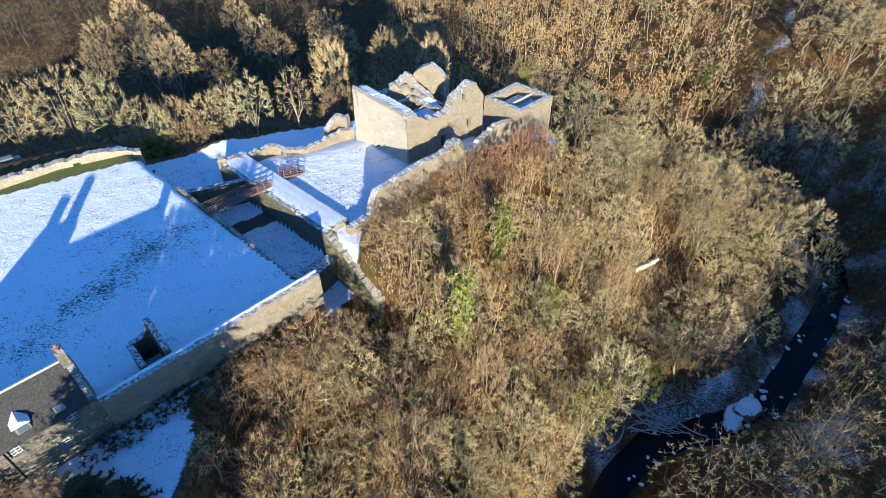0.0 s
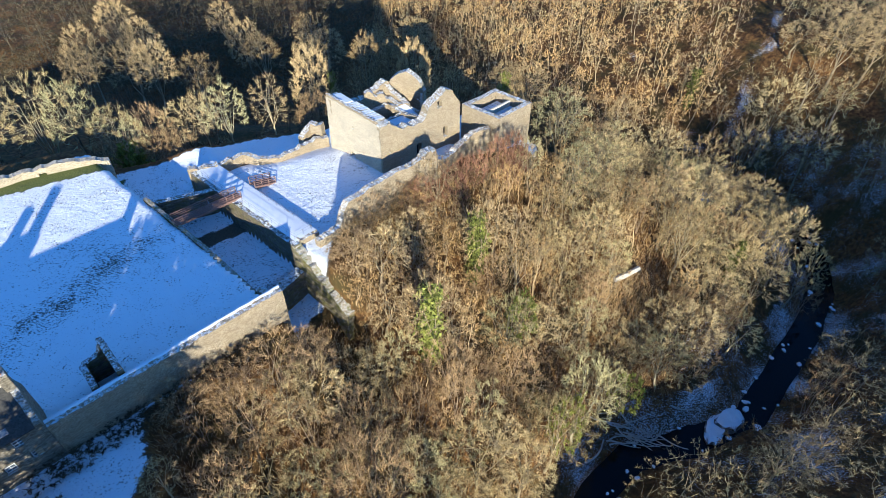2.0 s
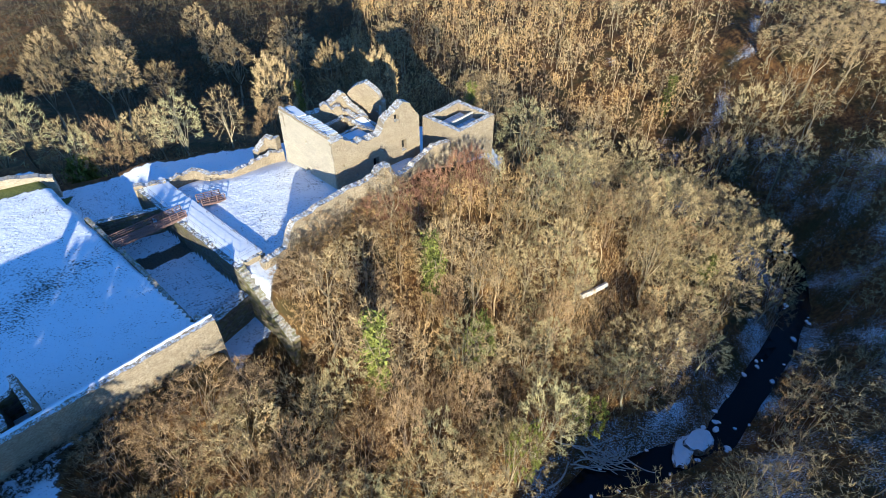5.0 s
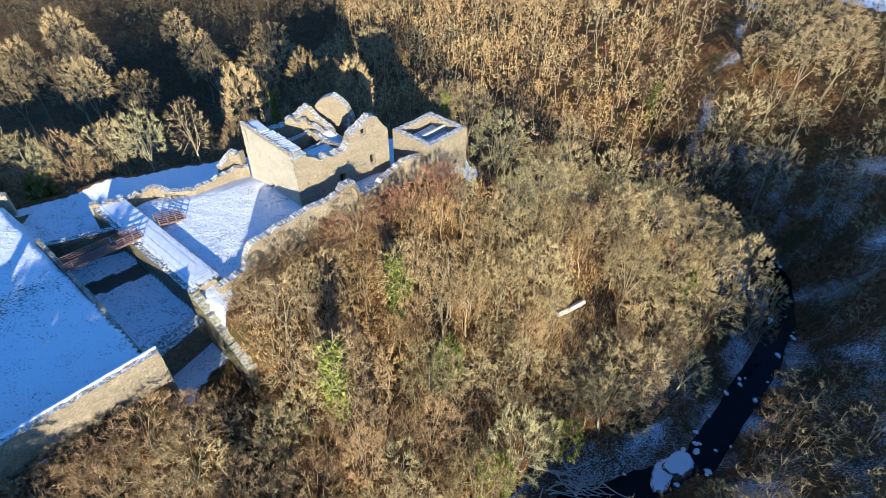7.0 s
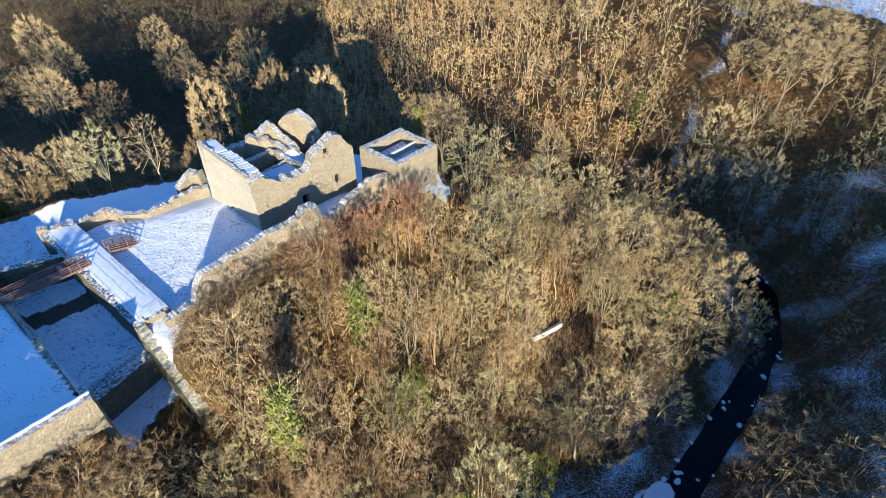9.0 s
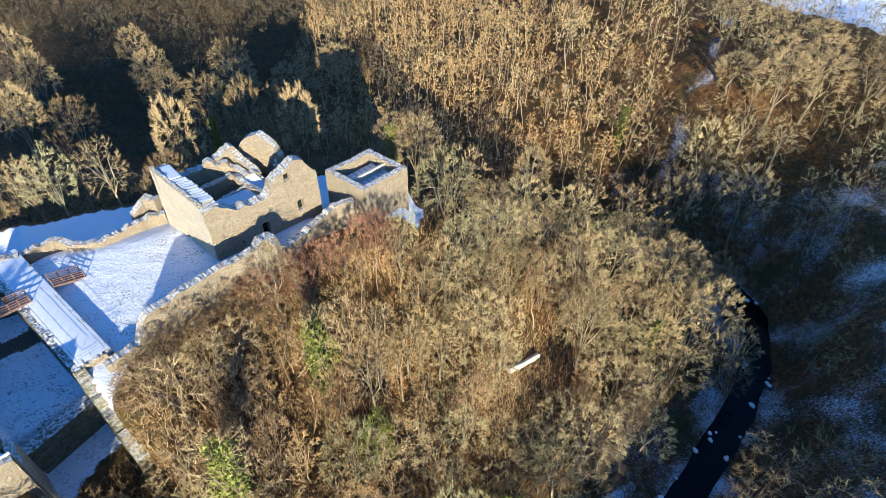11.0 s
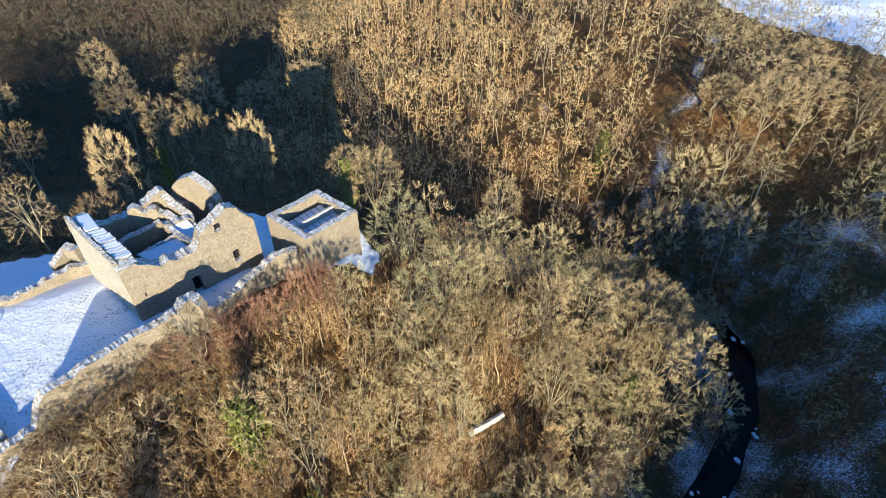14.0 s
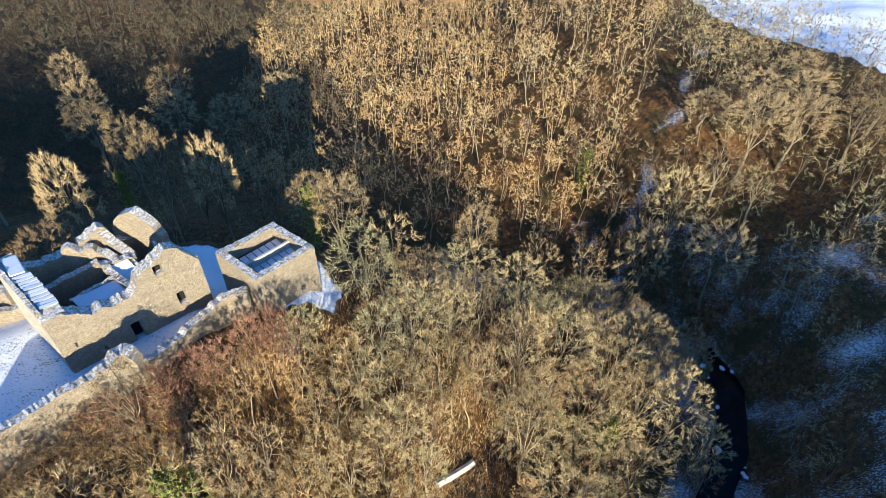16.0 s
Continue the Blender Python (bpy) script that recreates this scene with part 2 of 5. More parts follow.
def rubble_mesh(name, line, thick, low, top, cell=0.29, holes=(), batter=0.0, jitter=0.04, ragged=0.25, mat=None, seed=1):
    """A wall of rough stones along a line of plan points: its top follows (distance, height) pairs and breaks off unevenly;
    holes are (from, to, low, high) along it and go right through."""
    pts = [Vector((p[0], p[1], 0)) for p in line]
    cum = [0.0]
    for a, b in zip(pts, pts[1:]):
        cum.append(cum[-1] + (b - a).length)
    total = cum[-1]
    ns = max(1, round(total / cell))
    zmax = max(z for _, z in top) + ragged
    nz = max(1, math.ceil((zmax - low) / cell))

    def at(s):
        s = min(max(s, 0), total)
        for k in range(len(pts) - 1):
            if s <= cum[k + 1] + 1e-6:
                a, b = pts[k], pts[k + 1]
                d = (b - a).normalized()
                p = a + d * (s - cum[k])
                n = Vector((d.y, -d.x, 0))
                for q, c in ((k - 1, cum[k]), (k + 1, cum[k + 1])):
                    if 0 <= q < len(pts) - 1 and abs(s - c) < 0.8:
                        d2 = (pts[q + 1] - pts[q]).normalized()
                        w = 0.5 * (1 - abs(s - c) / 0.8)
                        n = (n * (1 - w) + Vector((d2.y, -d2.x, 0)) * w).normalized()
                return p, n
    base = [at(i * total / ns) for i in range(ns + 1)]
    crest = []
    for i in range(ns + 1):
        s = i * total / ns
        crest.append(interp(s, top) + ragged * noise.noise((s * 0.8, seed * 7.3, 0)) + ragged * 0.42 * noise.noise((s * 1.7, seed * 3.1, 4)) + min(ragged, 0.4) * 0.3 * noise.noise((s * 4.3, seed * 1.7, 9)))
    solid = np.zeros((ns + 2, nz + 2), bool)
    for i in range(ns):
        s = (i + 0.5) * total / ns
        for j in range(nz):
            z = low + (j + 0.5) * cell
            if low + j * cell < max(crest[i], crest[i + 1]) - 0.02:
                solid[i + 1, j + 1] = not any(a < s < b and c < z < d for a, b, c, d in holes)
    verts, faces, index = [], [], {}

    def vert(i, j, side):
        over = low + j * cell >= crest[i]
        key = (i, -1 if over else j, side)
        if key not in index:
            p, n = base[i]
            z = min(low + j * cell, crest[i])
            off = thick / 2 + batter * max(0.0, zmax - z)
            r = hash2(i + seed * 31, j, side + 2)
            co = p + n * (side * off if side > 0 else -thick / 2) + Vector((r.x, r.y, r.z * (0.55 if over else 1))) * (jitter * 1.7 if over else jitter)
            co.z += z
            index[key] = len(verts)
            verts.append(co)
        return index[key]

    def face(*q):
        f = list(dict.fromkeys(q))
        if len(f) > 2:
            faces.append(f)

    for i in range(ns):
        for j in range(nz):
            if not solid[i + 1, j + 1]:
                continue
            f = [vert(i, j, 1), vert(i + 1, j, 1), vert(i + 1, j + 1, 1), vert(i, j + 1, 1)]
            g = [vert(i, j, -1), vert(i + 1, j, -1), vert(i + 1, j + 1, -1), vert(i, j + 1, -1)]
            face(*f)
            face(*g[::-1])
            if not solid[i, j + 1]:
                face(g[0], f[0], f[3], g[3])
            if not solid[i + 2, j + 1]:
                face(f[1], g[1], g[2], f[2])
            if not solid[i + 1, j + 2]:
                face(f[3], f[2], g[2], g[3])
            if not solid[i + 1, j] and j:
                face(f[1], f[0], g[0], g[1])
    return mesh_of(name, verts, faces, mat or STONE)


def rubble_part(name, parent, *args, label="", **kw):
    return part(name, rubble_mesh(name, *args, **kw), None, parent, label)


# ---- the lie of the land ----
PLATEAU = [(-27, 24), (-27.5, 34), (-31, 39.4), (-16.2, 54.4), (-15, 60), (-11.5, 67), (-11, 76), (-7, 83.5), (-1, 87.5), (6.5, 91), (12, 97.5), (17, 100), (25, 106), (25, 112), (18, 119), (6, 121.5),
           (-12, 113.5), (-24, 111), (-35, 107.5), (-46, 102.5), (-56, 99.5), (-66, 95.5), (-84, 86), (-130, 62), (-140, -30), (-60, -6)]
VALLEY = [(-190, 100, -30), (-90, 122, -31), (-40, 137, -29), (10, 146, -28), (50, 143, -32), (80, 134, -37), (99, 125, -39.5), (102, 112, -40), (97, 99.8, -40), (88, 87.5, -40), (75, 74, -40),
          (66, 65, -40), (52, 59, -40), (40, 56, -40), (32, 49, -40), (24, 36, -40), (8, 18, -41), (-30, -12, -41), (-90, -30, -42), (-190, -40, -42)]
DITCH_DIR = Vector((0.755, -0.656))
DITCH_N = Vector((0.656, 0.755))


COURT = [(-100, 20), (-28, 25), (-28.5, 34), (-31.5, 40), (-17.5, 55.5), (-16.5, 62), (-13.5, 66), (-12.8, 73.6), (-9.2, 78.5), (-4.6, 84.2), (0.8, 88.6), (5.9, 94.4), (10.4, 101.6), (13, 102.5), (24.5, 106), (25, 112), (17, 118),
         (6, 120), (-12, 112.5), (-24, 110), (-35, 106.5), (-46, 101.5), (-56, 98), (-64, 93), (-76, 84), (-120, 50)]


def seg_dist(X, Y, a, b):
    ax, ay, bx, by = a[0], a[1], b[0], b[1]
    dx, dy = bx - ax, by - ay
    t = np.clip(((X - ax) * dx + (Y - ay) * dy) / (dx * dx + dy * dy), 0, 1)
    return np.hypot(X - ax - t * dx, Y - ay - t * dy), t


def inside(X, Y, poly):
    r = np.zeros(X.shape, bool)
    for (x0, y0, *_), (x1, y1, *_) in zip(poly, poly[1:] + poly[:1]):
        c = (y0 > Y) != (y1 > Y)
        with np.errstate(divide="ignore", invalid="ignore"):
            r ^= c & (X < (x1 - x0) * (Y - y0) / (y1 - y0 + 1e-12) + x0)
    return r


def step(v, a, b):
    t = np.clip((v - a) / (b - a), 0, 1)
    return t * t * (3 - 2 * t)


def waves(X, Y, f, seed):
    r = np.random.RandomState(seed)
    out = np.zeros(X.shape)
    for k in range(7):
        a, ph, g = r.uniform(0, 6.28), r.uniform(0, 6.28), f * r.uniform(0.6, 1.8)
        out += np.sin((X * math.cos(a) + Y * math.sin(a)) * g + ph + 1.3 * np.sin((X * math.sin(a) - Y * math.cos(a)) * g * 0.7 + ph * 2))
    return out / 3.5


def plateau_z(X, Y):
    q = X * DITCH_N.x + Y * DITCH_N.y                       # across the ditch
    p = X * DITCH_DIR.x + Y * DITCH_DIR.y                   # along it
    z = np.full(X.shape, -0.6)
    outer = 1 - step(q, 30.2, 31.0)
    z = z * (1 - outer) + outer * (1.0 + 0.2 * np.sin(p * 0.1))
    # yard south of the outer court
    south = step(X - Y, -75.5, -74.0)
    z = np.where(q < 30.6, z * (1 - south) + south * -0.4, z)
    ditch = step(q, 30.3, 30.9) * (1 - step(q, 40.3, 40.9))
    floor = -4.8 - 4.0 * step(p, -60.6, -59.6)
    z = z * (1 - ditch) + ditch * floor
    # north of the rampart's end the ground lies low and climbs to the ledge
    north = step(-p, 86.5, 88.5) * step(q, 30.3, 31.2)
    z = z * (1 - north) + north * (-4.6 + 2.8 * step(q, 38, 50))
    ledge = step(Y - 0.42 * X, 104.0, 112.0) * step(q, 46, 52)
    z = z - ledge * 1.2
    east = step(X * 0.64 - Y * 0.0 + 0.2 * Y, 23.5, 27)
    z = z - east * 2.2
    tower_side = step(X, 20.5, 24.5)
    return z - tower_side * 4.0


def ground_z(X, Y):
    X, Y = np.asarray(X, float), np.asarray(Y, float)
    dP = np.full(X.shape, 1e9)
    for a, b in zip(PLATEAU, PLATEAU[1:] + PLATEAU[:1]):
        dP = np.minimum(dP, seg_dist(X, Y, a, b)[0])
    inP = inside(X, Y, PLATEAU)
    dP = np.where(inP, 0, dP)
    dV, zv = np.full(X.shape, 1e9), np.zeros(X.shape)
    for a, b in zip(VALLEY, VALLEY[1:]):
        d, t = seg_dist(X, Y, a, b)
        z = a[2] + (b[2] - a[2]) * t
        zv = np.where(d < dV, z, zv)
        dV = np.minimum(d, dV)
    loop = VALLEY + [(-400, -60, 0), (-400, 110, 0)]
    inner = inside(X, Y, loop)
    bed = np.maximum(dV - 4.0, 0)
    k = bed / (bed + dP + 1e-6)
    zin = zv + (plateau_z(X, Y) - 1.5 * step(dP, 0, 3) - zv) * (k ** 0.86)
    wE = step(X + 0.1 * Y, 94, 126)
    wN = step(Y, 112, 128)
    south = zv + 26 * (1 - np.exp(-bed / 26))
    northern = zv + 5 * (1 - np.exp(-bed / 36)) * step(X, -70, 0) - (12 * step(Y, 150, 185) - 9 * step(Y, 222, 262)) * (1 - step(X, -10, 35)) - 13 * step(Y, 175, 250) * (1 - step(X, -40, 12)) + 16 * step(X, 30, 88) * (1 - np.exp(-bed / 20))
    east = zv + 37 * (1 - np.exp(-bed / 19)) + 0.01 * bed
    zout = (south * (1 - wN) + northern * wN) * (1 - wE) + east * wE
    # unseen wooded rise added south-east of the river keeps low sun off its banks
    shade_shoulder = step(X + 0.18 * (Y - 30), 85, 108) * (1 - step(Y, 36, 60))
    zout = np.maximum(zout, zout * (1 - shade_shoulder) + shade_shoulder * 5.0)
    z = np.where(inner, zin, zout)
    rough = np.clip(np.minimum(dP, dV) / 6, 0, 1)
    z = z + rough * (waves(X, Y, 0.11, 3) * 1.0 + waves(X, Y, 0.4, 5) * 0.35)
    flat = step(0.8 * X + 0.6 * Y, 232, 246)
    return np.where(inner, z, z * (1 - flat) + flat * np.minimum(z, 4.0)), inP, inner, dP, dV


CLEARINGS = [(68, 188, 4), (79, 206, 5), (90, 228, 4), (97, 171, 6), (101, 182, 4), (74, 133, 5), (80, 145, 5), (87, 157, 3.5)]     # open snowy ground on the hillside: plan, radius


def spread(*runs):
    out = []
    for a, b, stepsize in runs:
        out += list(np.arange(a, b - 1e-6, stepsize))
    return np.array(out)


def build_ground():
    far = [-2600, -1500, -900, -600, -400, -300]
    xs = np.concatenate([far, spread((-230, -92, 3.0), (-92, 32, 0.8), (32, 112, 1.6), (112, 200, 3.0)), [215, 240, 280, 340, 420, 600, 900, 1500, 2600]])
    ys = np.concatenate([[-2600, -1500, -900, -600, -400, -250, -160, -110], spread((-80, 24, 3.5), (24, 124, 0.8), (124, 150, 1.6), (150, 330, 3.0)), [340, 370, 420, 500, 620, 900, 1500, 2600]])
    X, Y = np.meshgrid(xs, ys)
    Z, inP, inner, dP, dV = ground_z(X, Y)
    nx, ny = len(xs), len(ys)
    verts = np.stack([X, Y, Z], -1).reshape(-1, 3)
    i = np.arange(ny - 1)[:, None] * nx + np.arange(nx - 1)[None, :]
    faces = np.stack([i, i + 1, i + nx + 1, i + nx], -1).reshape(-1, 4)
    me = mesh_of("ground", verts, faces.tolist(), GROUND, smooth=True)
    # snow cover and grass
    wood = inner & ~inP & (Y < 104 + 0.2 * X) & (dV > np.where(X > 50, 17, 9))
    gully = np.exp(-((X - 79 - (Y - 135) * 0.62) / (6.5 + 0.05 * (Y - 135))) ** 2) * step(Y, 125, 132) * (1 - step(Y, 198, 210))
    gully = np.maximum(gully, np.maximum(np.exp(-((X - 77) / 8) ** 2 - ((Y - 203) / 4) ** 2), np.exp(-((X - 89) / 4.5) ** 2 - ((Y - 229) / 12) ** 2)))
    for a, b, r in CLEARINGS:
        gully = np.maximum(gully, 1.25 * np.exp(-((X - a) / r) ** 2 - ((Y - b) / (r * 1.3)) ** 2))
    court = inside(X, Y, COURT)
    q = X * DITCH_N.x + Y * DITCH_N.y
    p = X * DITCH_DIR.x + Y * DITCH_DIR.y
    trod = np.exp(-(((X + 52.0) - 0.5 * (Y - 49)) / 3.2) ** 2) * step(Y, 40, 48) * (1 - step(Y, 70, 76))
    lawn = np.where(q < 30.7, 0.59 - 0.07 * trod + 0.02 * waves(X, Y, 0.16, 12), np.where(q < 40.5, 0.575, 0.59 + 0.02 * waves(X, Y, 0.2, 14)))
    lawn = np.where((q > 30.7) & (q < 40.6) & (np.abs(p + 77.0 - 0.25 * (q - 36)) < 1.7), 0.30, lawn)
    lawn = np.where((q < 40.7) & (X - Y > -75), 0.60, lawn)
    lawn = np.where((q > 41) & (Y - 0.42 * X > 105.5), 0.62, lawn)
    snow = np.where(inP, np.where(court, lawn, 0.33), np.where(wood, 0.22, np.where((dV < 19) & (X > 40), 0.44 + 0.08 * waves(X, Y, 0.2, 31), 0.22)))
    snow = np.where(~inner & (Y > 125) & (X < 75), 0.26, snow)
    snow = np.where(~inner & (Y < 135), (0.43 + 0.10 * waves(X, Y, 0.36, 21)) * step(X, 10, 60), snow)
    snow = np.where(inner & (dV < 8) & (X > 20) & (Y < 125), 0.48 + 0.08 * waves(X, Y, 0.3, 33), snow)
    snow = np.maximum(snow, (0.41 + 0.17 * waves(X, Y, 0.33, 23)) * gully)
    snow = np.where(~inner & (0.8 * X + 0.6 * Y > 237), 1.2, snow)
    snow = np.where(~inner & (np.hypot(X, Y) > 420) & (X > 60), 0.8, snow)
    outer_n = inP & (np.abs((X + 69) * 0.56 - (Y - 84) * 0.83) < 60) & (X < -57.5)
    line = (Y - 84.0) - 0.62 * (X + 69.5)
    strip = outer_n & (line > -2.6) & (line < 2.5)
    grass = np.where(strip, 1.0, 0.0)
    snow = np.where(strip, 0.25, snow)
    col = me.color_attributes.new("cover", "FLOAT_COLOR", "POINT")
    data = np.stack([snow, grass, np.where(inP & court, 1.0, 0.0), np.ones_like(snow)], -1).reshape(-1)
    col.data.foreach_set("color", data.astype(np.float32))
    return tagged(new("ground", me), "snowy castle plateau and leaf-strewn wooded slopes above a river", "ground", kind="structure")


build_ground()


def height(x, y):
    return float(ground_z(np.array([x]), np.array([y]))[0][0])


def build_river():
    verts, faces = [], []
    run = [Vector((x, y)) for x, y, z in VALLEY[6:17]]
    fine = []
    for a, b in zip(run, run[1:]):
        for k in range(6):
            fine.append(a.lerp(b, k / 6))
    for k, p in enumerate(fine):
        d = (fine[min(k + 1, len(fine) - 1)] - fine[max(k - 1, 0)]).normalized()
        n = Vector((-d.y, d.x))
        w = 2.9 + 0.7 * noise.noise((k * 0.35, 2, 0))
        for s in (-1, 1):
            q = p + n * s * w
            verts.append((q.x, q.y, -39.55))
        if k:
            faces.append((2 * k - 2, 2 * k - 1, 2 * k + 1, 2 * k))
    me = mesh_of("water", verts, faces, WATER)
    tagged(new("water", me), "dark slow river between snowy wooded banks", "river", kind="structure")


build_river()


# ---- the keep ----
K_NW, K_SW, K_SE = Vector((-17.8, 101.4)), Vector((-6.7, 91.4)), Vector((7.7, 104.0))
K_NE = K_NW + K_SE - K_SW
WEST, EAST = (K_SW - K_NW).normalized(), (K_SE - K_SW).normalized()      # along the west wall southwards, along the south wall eastwards


def kp(u, v):
    """A plan point of the keep: u metres east of its west wall, v metres north of its south wall."""
    p = K_SW + EAST * u - WEST * v
    return (p.x, p.y)


KU, KV = (K_SE - K_SW).length, (K_NW - K_SW).length


def build_keep():
    keep = thing("castle_keep", (0, 0, 0), "roofless sandstone tower house ruin with snow-dusted broken walls", "castle ruin")
    rubble_part("south_wall", keep, [kp(0, 0.9), kp(KU, 0.9)], 1.8, -3.0,
                [(0, 8.9), (2.2, 8.9), (3, 8.2), (5, 6.8), (9.5, 6.7), (10.5, 7.3), (11.3, 9.0), (13, 9.7), (15.6, 11.0), (17, 10.8), (18, 9.0), (19.1, 7.6)], batter=0.02, ragged=0.4,
                holes=[(8.1, 9.3, -0.6, 2.5), (14.9, 16.0, 1.4, 3.6), (13.3, 14.5, 8.0, 9.4), (1.6, 2.0, 3.2, 3.9), (4.3, 4.7, 0.6, 1.2)], seed=2, label="golden rubble wall with a broken gable")
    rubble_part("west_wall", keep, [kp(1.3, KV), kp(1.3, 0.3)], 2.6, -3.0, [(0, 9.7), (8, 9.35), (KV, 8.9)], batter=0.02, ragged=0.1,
                holes=[(7.0, 7.5, 5.6, 6.3), (6.2, 7.3, -1.0, 0.6)], seed=3, mat=STONE_PALE, label="pale golden rubble wall")
    rubble_part("parapet", keep, [kp(0.28, KV - 0.2), kp(0.28, 1.2)], 0.5, 9.0, [(0, 10.3), (3, 10.1), (9, 9.75), (KV - 1.4, 9.5)], ragged=0.2, seed=12, cell=0.3, label="broken outer parapet")
    rubble_part("north_wall", keep, [kp(KU, KV - 0.8), kp(0, KV - 0.8)], 1.6, -5.0,
                [(0, 6.5), (2, 5.0), (4.7, 6.0), (5.6, 9.0), (6.2, 9.4), (7.4, 8.8), (9.4, 7.8), (10.1, 6.0), (11, 7.2), (16, 7.6), (17.5, 8.5), (KU, 9.6)], ragged=0.5, seed=4)
    rubble_part("east_wall", keep, [kp(KU - 0.8, 0.2), kp(KU - 0.8, KV)], 1.6, -5.0, [(0, 7.4), (1.5, 5.0), (8.4, 4.6), (KV, 5.2)], ragged=0.4, seed=5)
    rubble_part("north_gable", keep, [(-7.0, 112.3), (-3.4, 111.5), (0.7, 110.2)], 1.5, -1.0, [(0, 6.6), (0.7, 8.3), (2.0, 9.7), (4.2, 10.4), (6.0, 9.6), (7.2, 8.2), (8.1, 6.4)], ragged=0.35, seed=6, label="tall rounded stump of a stone gable")
    rubble_part("inner_wall", keep, [kp(12.7, 14.2), kp(14.2, 9.2)], 1.3, -1.0, [(0, 9.1), (1.2, 8.4), (2.4, 7.2), (4, 6.4), (5.3, 5.8)], ragged=0.5, seed=7, label="broken stone spur")
    rubble_part("cross_wall", keep, [kp(14.4, 9.0), kp(10.0, 9.3)], 1.2, -1.0, [(0, 5.8), (2, 6.3), (4.4, 6.6)], ragged=0.4, seed=13)
    rubble_part("cross_wall", keep, [kp(2.6, 10.6), kp(10.2, 10.4)], 1.1, -1.0, [(0, 5.7), (4, 5.9), (7.6, 6.4)], ragged=0.3, seed=8)
    rubble_part("cross_wall", keep, [kp(10.4, 9.2), kp(10.7, 1.8)], 0.9, -1.0, [(0, 6.4), (4, 6.0), (7.4, 6.8)], ragged=0.25, seed=9)
    rubble_part("cross_wall", keep, [kp(13.5, 8.8), kp(13.6, 1.8)], 0.8, -1.0, [(0, 5.6), (3, 5.4), (7, 7.2)], ragged=0.3, seed=14)
    part("flue", beam_bm((*kp(17.2, 8.4), 2.0), (*kp(17.2, 8.4), 6.9), 0.42), PALE, keep, "pale upright stone post")
    for nm, (u0, u1, v0, v1, z0, z1) in {"upper_floor": (4.6, 10.1, 1.7, 6.2, 5.5, 5.5), "hall_floor": (14.0, 17.6, 1.7, 14.0, 0.8, 0.8), "north_floor": (2.6, 12.4, 11.1, 13.4, 4.0, 4.0),
                                         "stair_ramp": (11.0, 13.2, 3.4, 8.5, 4.6, 6.0)}.items():
        vs = [(*kp(u, v), (z0 if v == v0 else z1) - dz) for dz in (0.35, 0) for u, v in ((u0, v0), (u1, v0), (u1, v1), (u0, v1))]
        part(nm, mesh_of(nm, vs, [(0, 1, 5, 4), (1, 2, 6, 5), (2, 3, 7, 6), (3, 0, 4, 7), (4, 5, 6, 7), (3, 2, 1, 0)], WHITE), None, keep, "snow-covered floor")
    # Dark stone in place of snow paints the pit's shade.
    rubble_part("pit_floor", keep, [kp(6.3, 10.0), kp(6.3, 6.3)], 7.4, -1.0, [(0, 1.6), (2, 1.2), (4, 1.8)], ragged=0.5, seed=15, mat=STONE_DARK, label="cellar floor with its shade put into dark rubble")
    rubble_part("cross_wall", keep, [kp(4.4, 6.4), kp(10.2, 6.3)], 0.6, -1.0, [(0, 5.2), (3, 5.6), (6, 6.0)], ragged=0.3, seed=16)
    rubble_part("cross_wall", keep, [kp(7.6, 13.6), kp(11.4, 11.6), kp(12.2, 9.6)], 1.2, -1.0, [(0, 8.6), (1.2, 8.9), (2.2, 7.6), (3.6, 7.9), (5, 6.9), (6.5, 6.2)], ragged=0.8, seed=17, label="broken inner wall catching the sun")
    turn = math.degrees(math.atan2(EAST.y, EAST.x))
    # Near-black blocks stand in for the shade inside the wall holes.
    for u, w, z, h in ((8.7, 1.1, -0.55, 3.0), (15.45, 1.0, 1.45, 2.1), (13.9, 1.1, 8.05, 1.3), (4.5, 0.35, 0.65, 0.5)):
        part("opening", box_bm(w, 0.8, h, 0.0), DARK, keep, "near-black block standing in for shade in an unglazed hole", pose(*kp(u, 1.15), z, 0, 0, turn))
    # stone slabs of the wall walk, stepping down along the west wall
    slab = part("slab", box_bm(2.1, 0.60, 0.16, 0.03, rough=0.02, seed=1), SLAB, keep)
    ang = math.degrees(math.atan2(EAST.y, EAST.x))
    rnd = random.Random(5)
    for k in range(11):
        o = slab if k == 0 else new("slab", slab.data)
        o.parent = keep
        v = 2.2 + k * 0.7
        x, y = kp(1.72 + rnd.uniform(-0.1, 0.1), v)
        o.matrix_basis = pose(x, y, 9.12 + 0.05 * k + rnd.uniform(-0.03, 0.05), rnd.uniform(-3, 3), 6 + rnd.uniform(-2, 2), ang + rnd.uniform(-2, 2))
    part("snow_bank", box_bm(1.7, 4.4, 0.2, 0.06, rough=0.04, seed=3), WHITE, keep, "unbroken snow on the wall top", pose(*kp(1.75, KV - 2.9), 9.66, 0, 4, ang))


build_keep()


